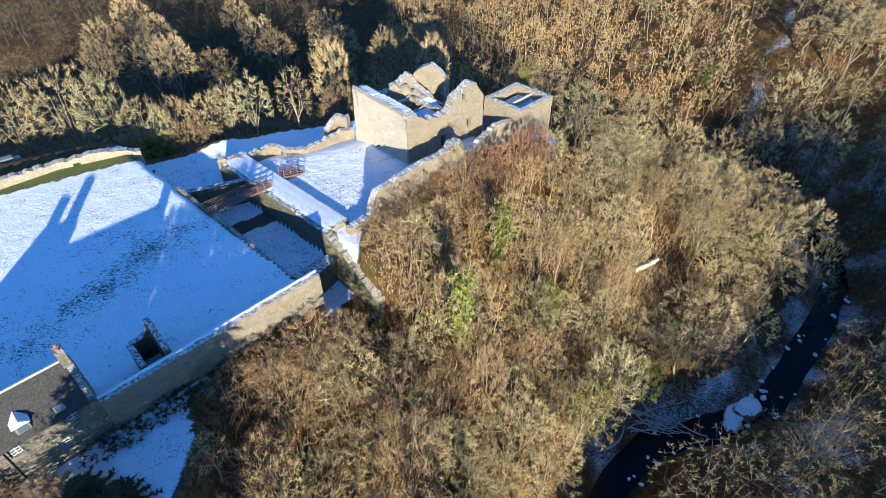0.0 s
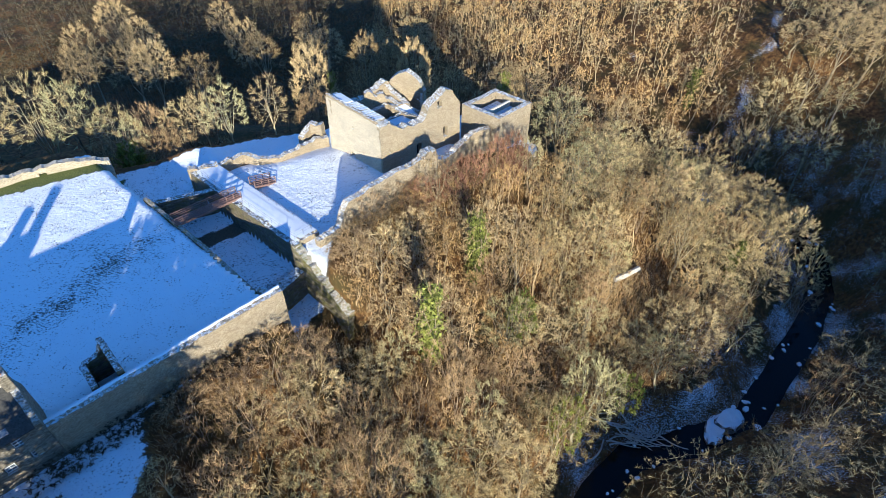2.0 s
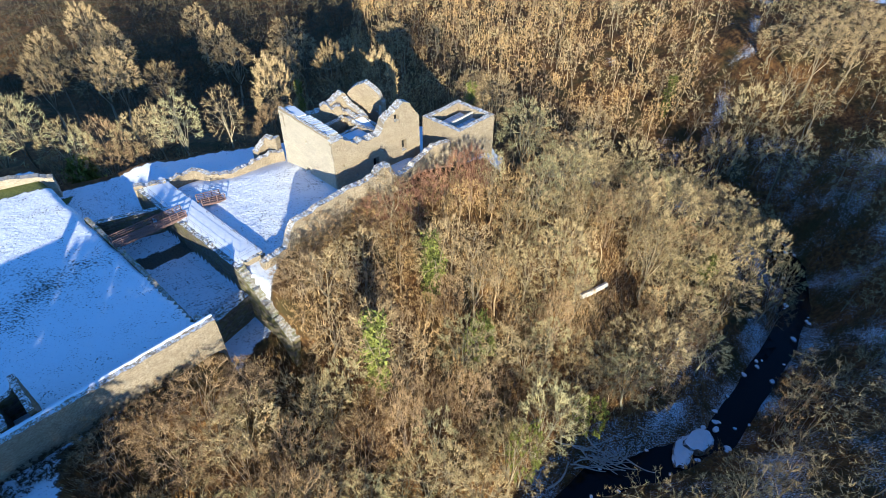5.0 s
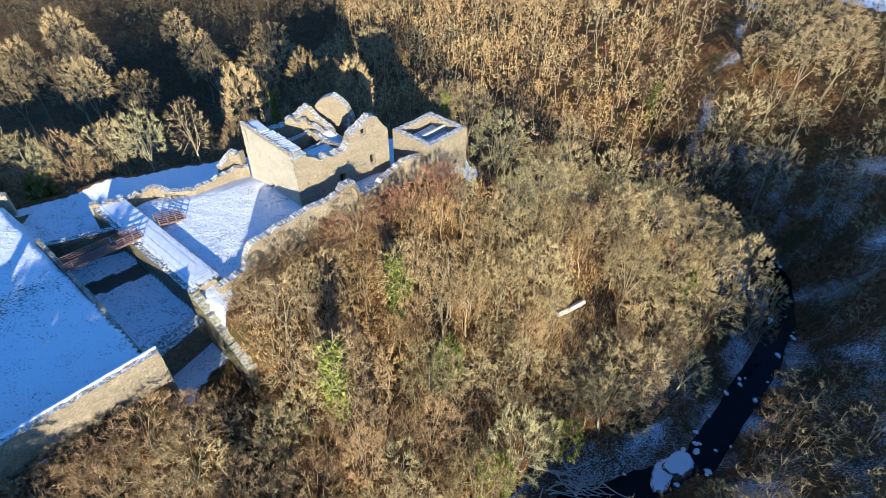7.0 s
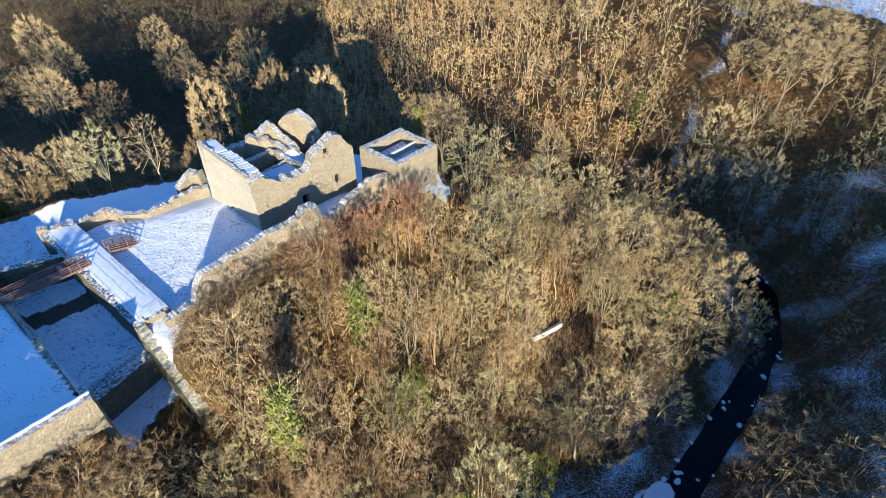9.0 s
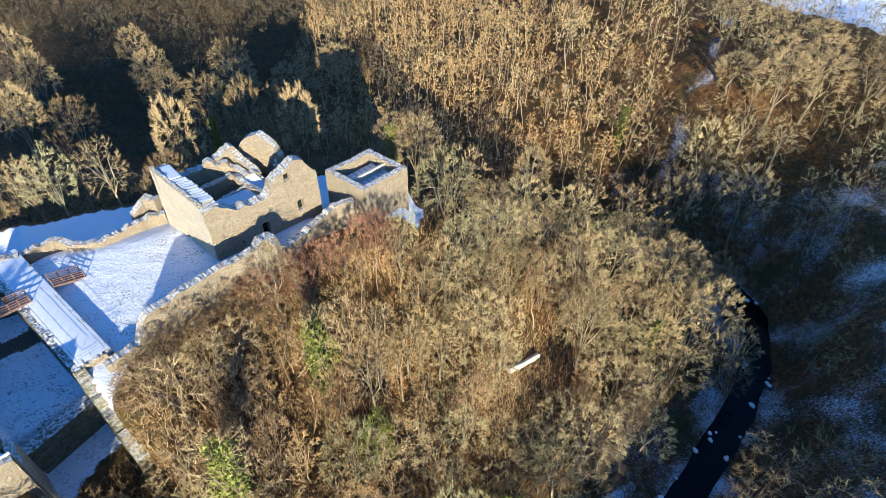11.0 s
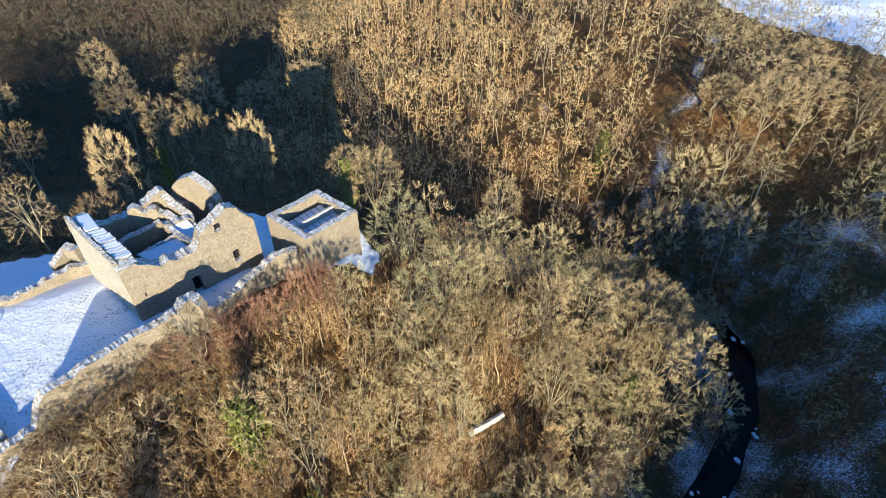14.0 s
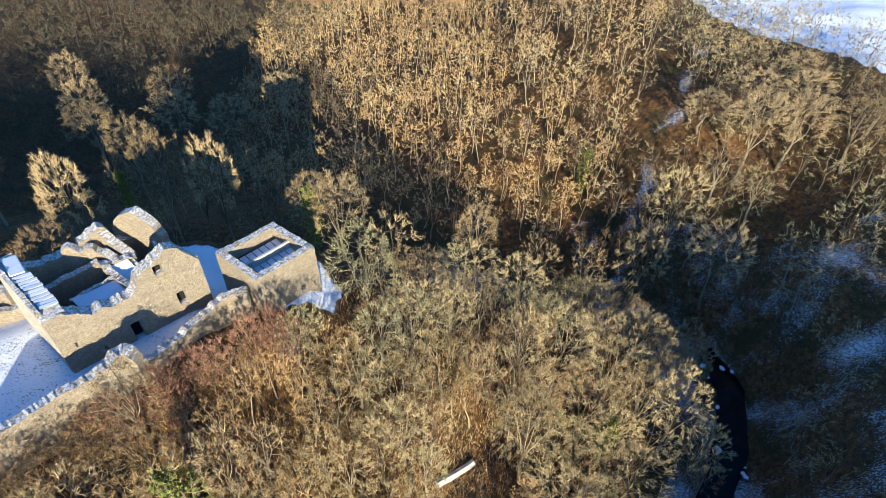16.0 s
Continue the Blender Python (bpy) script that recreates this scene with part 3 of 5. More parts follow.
# ---- east tower ----
def build_tower():
    c = [(15.3, 102.0), (22.4, 109.0), (15.4, 114.9), (8.2, 108.0)]
    tower = thing("east_tower", (0, 0, 0), "square sandstone tower with a glazed flat roof sunk behind its parapet", "tower")
    inset = 0.55
    cx, cy = sum(p[0] for p in c) / 4, sum(p[1] for p in c) / 4
    q = []
    for x, y in c:
        d = Vector((cx - x, cy - y))
        d = d.normalized() * inset * 1.414
        q.append((x + d.x, y + d.y))
    names = ("south_wall", "east_wall", "north_wall", "west_wall")
    for k, nm in enumerate(names):
        a, b = Vector(q[k]), Vector(q[(k + 1) % 4])
        e = (b - a).normalized() * (inset - 0.02)
        holes = [(6.4, 7.3, -1.8, -0.9), (5.3, 6.0, -5.9, -5.2)] if k == 0 else ()
        rubble_part(nm, tower, [tuple(a - e), tuple(b + e)], inset * 2, -10.5, [(0, 4.9), (11, 4.9)], ragged=0.14, seed=20 + k, holes=holes, batter=0.006)
    # roof: two fields of panels and a beam between
    def tp(u, v):
        a, b, d = Vector(c[0]), Vector(c[1]) - Vector(c[0]), Vector(c[3]) - Vector(c[0])
        p = a + b * u + d * v
        return p
    ang = math.degrees(math.atan2(c[1][1] - c[0][1], c[1][0] - c[0][0]))
    L = (Vector(c[1]) - Vector(c[0])).length
    p = tp(0.5, 0.5)
    part("roof_deck", box_bm(L - 2.1, 7.6, 0.2, 0, at=(0, 0, 0)), SLATE, tower, "dark roof deck", pose(p.x, p.y, 2.65, 0, 0, ang))
    pan = None
    for row, v0 in ((0, 0.30), (1, 0.66)):
        for k in range(7):
            for h in (0, 1):
                p = tp(0.165 + k * 0.111, v0 + (h - 0.5) * 0.17)
                bm = box_bm(0.95, 1.40, 0.09, 0.02) if pan is None else None
                o = part("panel", bm, PANEL, tower) if pan is None else new("panel", pan.data)
                pan = pan or o
                o.parent = tower
                o.matrix_basis = pose(p.x, p.y, 2.92 + (0.12 if h == 0 else 0), 4 if h else -4, 0, ang)
    p = tp(0.5, 0.485)
    part("roof_beam", box_bm(L - 1.9, 0.45, 1.45, 0.06, rough=0.02), PALE, tower, "pale timber ridge beam", pose(p.x, p.y, 2.84, 0, 0, ang))


build_tower()


# ---- curtain walls, rampart, ditch ----
STONE_MOSS = stone("mossy_rubble", (0.18, 0.15, 0.10), (0.30, 0.25, 0.17), (0.40, 0.34, 0.24), snowy=0.35, moss=0.9)

def wall(name, label, *args, **kw):
    me = rubble_mesh(name, *args, **kw)
    return tagged(new(name, me), label, "stone wall", kind="structure")


wall("wall_south_curtain", "ruined snow-topped curtain wall above the wooded slope", [(-15.4, 70.6), (-12.9, 73.4), (-11.3, 76.0), (-9.1, 78.3), (-6.6, 81.4), (-4.5, 84.0), (-1.5, 86.5), (0.6, 88.4)], 1.2, -9.0,
     [(0, 0.7), (4.5, 0.9), (5.8, 3.2), (7, 4.4), (10, 4.5), (14, 4.6), (17.3, 4.4), (21.2, 4.4), (24, 4.7)], ragged=0.4, seed=31, mat=STONE)
wall("wall_curtain_bastion", "broken stub of a curtain tower with snow on its stones", [(0.5, 88.5), (1.8, 90.0), (3.5, 89.8)], 1.6, -9.0, [(0, 4.8), (0.9, 5.7), (2.2, 5.8), (3.1, 5.0), (3.8, 3.6)], ragged=0.5, seed=32, mat=STONE)
wall("wall_east_curtain", "ruined curtain wall running to the east tower", [(3.6, 90.2), (4.6, 92.6), (5.7, 94.5), (8.0, 98.7), (10.2, 101.7), (13.6, 102.6)], 1.2, -10.0, [(0, 3.3), (1.5, 2.3), (4.7, 1.9), (9.5, 1.9), (13.2, 2.2), (17, 3.0)], ragged=0.45, seed=33, mat=STONE)
wall("wall_outer_south", "outer courtyard wall with snow along its coping", [(-39.5, 33.9), (-17.3, 55.9)], 1.1, -5.0, [(0, 5.0), (31.5, 5.0)], ragged=0.1, seed=34, batter=0.02)
wall("wall_outer_east", "end return of the outer courtyard wall", [(-17.5, 55.6), (-21.8, 59.9)], 1.0, -9.5, [(0, 4.9), (0.8, 3.0), (1.4, 1.3), (6, 1.0)], ragged=0.3, seed=35, mat=STONE)
wall("wall_outer_north", "low ruined sunlit wall of the outer courtyard", [(-57.6, 92.4), (-62.5, 89.9), (-69.8, 86.0), (-76.5, 80.0), (-92, 66)], 1.3, -3.0, [(0, 1.2), (2, 2.0), (5, 2.5), (7, 2.9), (12, 2.5), (22, 2.8), (45, 3.0)], ragged=0.35, seed=36, mat=STONE_DRY,
     holes=[(10.2, 11.4, 0.6, 1.6)])
wall("wall_inner_north", "low broken wall along the inner court", [(-37.6, 92.6), (-33.6, 95.6), (-30.6, 94.6), (-26.6, 95.6), (-21.2, 101.3), (-18.6, 102.4)], 1.1, -3.0, [(0, 0.2), (3, 0.6), (7, 0.7), (9, 0.3), (12, 0.1), (17, 0.4), (21, 0.6)], ragged=0.4, seed=37)
wall("wall_turret_stub", "ruined turret stub beside the keep", [(-19.5, 103.2), (-22.4, 104.2), (-24.0, 102.0)], 1.4, -3.0, [(0, 2.9), (3, 2.6), (5.5, 0.4)], ragged=0.5, seed=38)
def build_coping():
    a, d, n = Vector((-39.2, 34.2)), Vector((0.7071, 0.7071)), Vector((-0.7071, 0.7071))
    vs, f, m = [], [], 90
    for k in range(m + 1):
        s = 30.9 * k / m
        w = 0.34 + 0.2 * noise.noise((s * 0.7, 3, 1)) + 0.1 * noise.noise((s * 2.6, 5, 1))
        for q, z in ((0.6, 5.02), (0.5, 5.14), (0.5 - w, 5.13), (0.42 - w, 5.0)):
            p = a + d * s + n * q
            vs.append((p.x, p.y, z + 0.02 * noise.noise((s, q, 7))))
        if k:
            f += [(4 * k - 4 + j, 4 * k + j, 4 * k + 1 + j, 4 * k - 3 + j) for j in range(3)]
    tagged(new("trim", mesh_of("trim", vs, f, WHITE, smooth=True)), "line of snow lying along the courtyard wall's coping", "snow", kind="structure")


build_coping()
RA, RB = Vector((-42.6, 90.1)), Vector((-18.6, 69.3))      # west edge of the rampart


def ra(s, q):
    p = RA + DITCH_DIR * s + DITCH_N * q
    return (p.x, p.y)


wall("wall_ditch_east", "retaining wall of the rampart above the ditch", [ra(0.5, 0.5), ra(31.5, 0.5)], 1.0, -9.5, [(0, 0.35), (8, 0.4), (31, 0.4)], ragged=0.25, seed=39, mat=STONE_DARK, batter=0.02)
wall("wall_ditch_tail", "mossy broken end of the retaining wall", [ra(31.2, 0.6), ra(43.5, 0.2)], 1.4, -14.0, [(0, 0.3), (2, -0.6), (6, -2.6), (9, -4.6), (12.5, -6.5)], ragged=0.6, seed=40, mat=STONE_MOSS, batter=0.02)
wall("wall_rampart_east", "inner face of the rampart", [ra(2.5, 4.6), ra(31, 4.6)], 0.7, -3.0, [(0, 0.4), (30, 0.38)], ragged=0.1, seed=41)
wall("wall_rampart_south", "broken south end of the rampart", [ra(30.6, 0.6), ra(30.9, 5.0)], 1.0, -9.0, [(0, 0.4), (5, 0.3)], ragged=0.5, seed=42)
wall("wall_rampart_north", "broken north end of the rampart", [ra(0.3, 0.0), ra(2.6, 4.8)], 1.2, -6.0, [(0, 0.9), (5.3, 0.7)], ragged=0.5, seed=43)
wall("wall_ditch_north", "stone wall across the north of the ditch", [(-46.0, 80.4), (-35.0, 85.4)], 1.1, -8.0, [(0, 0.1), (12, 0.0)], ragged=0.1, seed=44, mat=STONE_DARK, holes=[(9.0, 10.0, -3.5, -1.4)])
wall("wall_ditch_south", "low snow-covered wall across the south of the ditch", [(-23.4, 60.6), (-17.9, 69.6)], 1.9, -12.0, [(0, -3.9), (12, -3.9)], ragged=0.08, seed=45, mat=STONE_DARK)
wall("wall_ditch_west", "edge wall of the ditch below the outer courtyard", [(-22.2, 58.9), (-33.6, 69.6), (-46.6, 81.0)], 0.7, -9.5, [(0, 0.86), (35, 0.86)], ragged=0.12, seed=46, mat=STONE_MOSS)


def build_rampart():
    vs = []
    n = 24
    for k in range(n + 1):
        s = 0.6 + k * 30.2 / n
        for q, dz in ((0.8, 0.0), (1.8, 0.12), (3.4, 0.14), (4.95, 0.0)):
            r = noise.noise((s * 0.4, q, 3)) * 0.07
            vs.append((*ra(s, q), 0.42 + dz + r))
    f = [(4 * k + j, 4 * k + 4 + j, 4 * k + 5 + j, 4 * k + 1 + j) for k in range(n) for j in range(3)]
    tagged(new("rampart_top", mesh_of("rampart_top", vs, f, WHITE, smooth=True)), "snow-covered walkway along the top of the rampart", "rampart", kind="structure")


build_rampart()


# ---- footbridges ----
def build_bridge(name, a, b, width, label, rail=1.15):
    a, b = Vector(a), Vector(b)
    L = (b - a).length
    d = (b - a).normalized()
    n = Vector((-d.y, d.x, 0)).normalized()
    br = thing(name, (0, 0, 0), label, "footbridge", "timber footbridges")
    for s in (-1, 1):
        part("girder", beam_bm(a + n * s * width * 0.42 - Vector((0, 0, 0.3)), b + n * s * width * 0.42 - Vector((0, 0, 0.3)), 0.14, 0.34), WOOD, br)
    count = int(L / 0.42)
    deck = box_bm(0.36, width, 0.07, 0.01)
    first = part("plank", deck, WOOD, br)
    ang = math.degrees(math.atan2(d.y, d.x))
    tilt = -math.degrees(math.asin(d.z))
    for k in range(count):
        o = first if k == 0 else new("plank", first.data)
        o.parent = br
        p = a + d * (k + 0.5) * L / count
        o.matrix_basis = pose(p.x, p.y, p.z - 0.08, 0, tilt, ang)
    posts = max(2, round(L / 1.35))
    for s in (-1, 1):
        off = n * s * (width / 2 - 0.06)
        for k in range(posts + 1):
            p = a + d * (k * L / posts) + off
            part("post", beam_bm(p - Vector((0, 0, 0.45)), p + Vector((0, 0, rail)), 0.13), WOOD, br)
        for h in (rail, rail * 0.66, rail * 0.33):
            part("rail", beam_bm(a + off + Vector((0, 0, h)), b + off + Vector((0, 0, h)), 0.10), WOOD, br)
    return br


build_bridge("ditch_footbridge", (-39.2, 74.2, 1.05), (-31.0, 82.5, 0.75), 1.9, "red-brown timber footbridge with post rails over the ditch")
build_bridge("court_footbridge", (-29.4, 85.6, 0.6), (-26.6, 88.6, -0.45), 1.9, "short timber ramp with rails down to the inner court")


# ---- thin steel railings on the rampart ----
def build_railing(points, label, h=1.1):
    r = thing("railing", (0, 0, 0), label, "railing", "thin steel railings on the rampart")
    for a, b in zip(points, points[1:]):
        a, b = Vector(a), Vector(b)
        n = max(1, round((b - a).length / 2.2))
        for k in range(n + 1):
            p = a.lerp(b, k / n)
            part("post", beam_bm(p - Vector((0, 0, 0.3)), p + Vector((0, 0, h)), 0.045, sides=5), METAL, r)
        for z in (h, h * 0.5):
            part("rail", beam_bm(a + Vector((0, 0, z)), b + Vector((0, 0, z)), 0.032, sides=5), METAL, r)


build_railing([(*ra(16.0, 1.1), 0.5), (*ra(30.3, 1.1), 0.5), (*ra(30.4, 4.4), 0.5)], "thin grey steel railing along the snowy rampart edge")
build_railing([(*ra(1.5, 1.0), 0.6), (*ra(12.2, 0.9), 0.5)], "thin grey steel railing north of the footbridge")
build_railing([(*ra(16.5, 4.4), 0.5), (*ra(30.2, 4.4), 0.5)], "thin grey steel railing on the court side of the rampart")


# ---- the house in the outer courtyard ----
def build_house():
    ax = Vector((-0.707, -0.707, 0))       # along the house, westwards
    nx = Vector((-0.707, 0.707, 0))        # across it, northwards
    o = Vector((-37.5, 34.9, 0))           # south-east corner on the plan
    L, W, EAVE, RIDGE = 17.0, 6.6, 6.4, 10.4
    house = thing("house", (0, 0, 0), "two-storey rubble stone house with a dark slate roof", "house")
    P = lambda u, v: (lambda p: (p.x, p.y))(o + ax * u + nx * v)
    holes = [(2.2, 3.2, 4.6, 5.9), (1.5, 2.5, 1.9, 3.2), (4.1, 5.1, 1.8, 3.1), (7.8, 8.8, 4.6, 5.9), (12.5, 13.5, 4.6, 5.9)]
    rubble_part("south_wall", house, [P(L, 0.35), P(0, 0.35)], 0.7, -5, [(0, EAVE), (L, EAVE)], ragged=0, jitter=0.03, mat=STONE_HOUSE, seed=60, holes=[(L - b, L - a, c, d) for a, b, c, d in holes])
    rubble_part("north_wall", house, [P(0, W - 0.35), P(L, W - 0.35)], 0.7, -2, [(0, EAVE), (L, EAVE)], ragged=0, jitter=0.03, mat=STONE_HOUSE, seed=61)
    gab = [(0, EAVE), (W / 2, RIDGE + 0.35), (W, EAVE)]
    rubble_part("east_gable", house, [P(0.35, 0), P(0.35, W)], 0.7, -5, gab, ragged=0, jitter=0.03, mat=STONE_HOUSE, seed=62)
    rubble_part("west_gable", house, [P(L - 0.35, W), P(L - 0.35, 0)], 0.7, -5, gab, ragged=0, jitter=0.03, mat=STONE_HOUSE, seed=63)
    for nm, u in (("chimney", 0.5), ("chimney", L - 0.5)):
        c = rubble_part(nm, house, [P(u, W / 2 - 0.7), P(u, W / 2 + 0.7)], 0.9, RIDGE - 0.6, [(0, RIDGE + 1.7), (2, RIDGE + 1.7)], ragged=0, cell=0.3, mat=STONE_HOUSE, seed=64)
        for v in (-0.35, 0.35):
            x, y = P(u, W / 2 + v)
            part("pot", beam_bm((x, y, RIDGE + 1.5), (x, y, RIDGE + 2.1), 0.3, sides=8), plain("clay_pot", (0.3, 0.12, 0.06), (0.42, 0.2, 0.1), 4, 0.8) if "clay_pot" not in bpy.data.materials else bpy.data.materials["clay_pot"], c, "orange clay chimney pot")
    for nm, v0 in (("roof_south", -0.25), ("roof_north", W + 0.25)):
        rows, cols = 16, 30
        vs = [(*P(0.72 + (L - 1.44) * k / cols, v0 + (W / 2 - v0) * f), EAVE - 0.12 + (RIDGE - EAVE + 0.1) * f - dz) for dz in (0, 0.1) for f in (0, 1) for k in (0, cols)]
        roof = part(nm, mesh_of(nm, vs, [(0, 1, 3, 2), (4, 6, 7, 5), (0, 4, 5, 1), (2, 3, 7, 6)], SLATE), None, house, "dark slate roof slope")
        for j in range(rows):
            vs = []
            for f, lift in ((j / rows, 0.06), ((j + 1.06) / rows, 0.0)):
                for k in range(cols + 1):
                    z = EAVE - 0.1 + (RIDGE - EAVE + 0.1) * f + lift + 0.025 * noise.noise((k * 0.7, j * 0.9, 1))
                    vs.append((*P(0.72 + (L - 1.44) * k / cols, v0 + (W / 2 - v0) * f), z))
            n = cols + 1
            part("slate_course", mesh_of("slate_course", vs, [(k, k + 1, n + k + 1, n + k) for k in range(cols)], SLATE), None, roof)
    for u, v in ((3.2, 0.5),):
        x, y = P(u, v)
        z = EAVE - 0.1 + (RIDGE - EAVE + 0.1) * (v + 0.25) / (W / 2 + 0.25)
        s = part("rooflight", box_bm(1.0, 0.7, 0.14, 0.02), METAL, house, "small grey rooflight", pose(x, y, z + 0.02, math.degrees(math.atan2(RIDGE - EAVE, W / 2)), 0, 45))
        part("glass", box_bm(0.8, 0.5, 0.03, 0, at=(0, 0, 0.13)), GLASS, s)
    # taller west wing with two stacks
    WR, WE, L2 = 12.6, 8.6, 21.0
    wing = rubble_part("west_wing", house, [P(L + 0.02, -0.8), P(L + 0.02, 7.6)], 0.7, -5, [(0, WE), (4.2, WR), (8.4, WE)], ragged=0, jitter=0.03, mat=STONE_HOUSE, seed=65, label="taller rubble wing of the house")
    rubble_part("wing_gable", wing, [P(L2, 7.6), P(L2, -0.8)], 0.7, -5, [(0, WE), (4.2, WR), (8.4, WE)], ragged=0, jitter=0.03, mat=STONE_HOUSE, seed=66)
    rubble_part("wing_wall", wing, [P(L2, -0.45), P(L, -0.45)], 0.7, -5, [(0, WE), (L2, WE)], ragged=0, jitter=0.03, mat=STONE_HOUSE, seed=67)
    rubble_part("wing_wall", wing, [P(L, 7.25), P(L2, 7.25)], 0.7, -5, [(0, WE), (L2, WE)], ragged=0, jitter=0.03, mat=STONE_HOUSE, seed=68)
    for v0 in (-1.0, 7.8):
        vs = [(*P(u, v0 + (3.4 - v0) * f), WE - 0.1 + (WR - WE) * f - dz) for dz in (0, 0.12) for f in (0, 1) for u in (L + 0.3, L2 - 0.3)]
        part("wing_roof", mesh_of("wing_roof", vs, [(0, 1, 3, 2), (4, 6, 7, 5), (0, 4, 5, 1), (2, 3, 7, 6)], SLATE), None, wing, "dark slate roof slope")
    for u, top in ((L + 0.1, 15.4), (L + 3.2, 14.4)):
        rubble_part("stack", wing, [P(u, 2.6), P(u, 4.2)], 1.0, WR - 0.8, [(0, top), (2, top)], ragged=0, cell=0.3, mat=STONE_HOUSE, seed=69)
    # dormer with snow on its little roof
    x, y = P(6.6, 0.7)
    d = part("dormer", box_bm(1.4, 1.5, 1.5, 0.03, at=(0, 0.3, 0)), STONE_HOUSE, house, "small stone dormer with a snowy roof", pose(x, y, EAVE + 0.2, 0, 0, 45))
    part("dormer_window", box_bm(0.9, 0.06, 0.9, 0.01, at=(0, -0.46, 0.4)), GLASS, d)
    vs = [(-0.9, -0.6, 1.42), (0.9, -0.6, 1.42), (0, -0.6, 2.2), (-0.9, 1.7, 1.42), (0.9, 1.7, 1.42), (0, 1.7, 2.2)]
    part("dormer_roof", mesh_of("dormer_roof", vs, [(0, 1, 2), (3, 5, 4), (0, 2, 5, 3), (1, 4, 5, 2), (0, 3, 4, 1)], WHITE), None, d, "snow-covered dormer roof")
    x, y = P(9.2, -0.1)
    part("downpipe", beam_bm((x, y, 0.0), (x, y, EAVE - 0.1), 0.12, sides=8), DARK, house, "black downpipe")
    a, b = P(0.8, W / 2), P(L - 0.8, W / 2)
    part("ridge_cap", beam_bm((*a, RIDGE + 0.03), (*b, RIDGE + 0.03), 0.28, sides=6), PALE, house, "pale stone ridge with a line of snow")
    for a, b, c, d in holes:
        x, y = P((a + b) / 2, 0.3)
        w = part("window", box_bm(b - a + 0.1, 0.06, d - c + 0.1, 0, at=(0, 0.05, -0.05)), GLASS, house, "white-framed sash window", pose(x, y, c, 0, 0, 45))
        for k in range(3):
            part("bar", box_bm(0.07, 0.06, d - c, 0.01, at=((k - 1) * (b - a) * 0.46, 0, 0)), PAINT, w)
        for k in range(4):
            part("bar", box_bm(b - a, 0.06, 0.07, 0.01, at=(0, -0.003, k * (d - c - 0.07) / 3)), PAINT, w)


build_house()


def build_turret():
    t = thing("stair_turret", (0, 0, 0), "small roofless stone turret against the courtyard wall", "turret")
    pts = [(-32.6, 42.0), (-36.0, 45.4), (-38.0, 43.4), (-34.8, 40.0)]
    rubble_part("east_wall", t, [pts[0], pts[1]], 0.7, 0.0, [(0, 5.6), (1.5, 6.4), (2.8, 7.4), (4.8, 7.2)], ragged=0.3, seed=70, mat=STONE_DARK)
    rubble_part("north_wall", t, [pts[1], pts[2]], 0.7, 0.0, [(0, 6.9), (1.0, 5.2), (3, 4.6)], ragged=0.3, seed=71, mat=STONE_DARK)
    rubble_part("west_wall", t, [pts[2], pts[3]], 0.7, 0.0, [(0, 4.6), (4.7, 4.8)], ragged=0.3, seed=72, mat=STONE_DARK)


build_turret()


# ---- trees ----
def tubes(A, B, r0, r1, sides):
    """Tapered tubes from points A to points B: vertices and faces."""
    A, B = np.asarray(A, float), np.asarray(B, float)
    n = len(A)
    D = B - A
    D /= np.linalg.norm(D, axis=1, keepdims=True) + 1e-9
    U = np.cross(D, (0.31, 0.85, 0.42))
    U /= np.linalg.norm(U, axis=1, keepdims=True) + 1e-9
    W = np.cross(D, U)
    t = np.arange(sides) * 2 * math.pi / sides
    ring = U[:, None] * np.cos(t)[None, :, None] + W[:, None] * np.sin(t)[None, :, None]
    V = np.stack([A[:, None] + ring * np.asarray(r0)[:, None, None], B[:, None] + ring * np.asarray(r1)[:, None, None]], 1).reshape(-1, 3)
    i, j = np.arange(sides), (np.arange(sides) + 1) % sides
    F = np.stack([i, j, j + sides, i + sides], -1)[None] + (np.arange(n) * 2 * sides)[:, None, None]
    return V, F.reshape(-1, 4)


def joined(pieces):
    V, F, base = [], [], 0
    for v, f in pieces:
        V.append(v)
        F.append(f + base)
        base += len(v)
    return np.concatenate(V), np.concatenate(F)


def unit(v):
    return v / (np.linalg.norm(v, axis=-1, keepdims=True) + 1e-9)


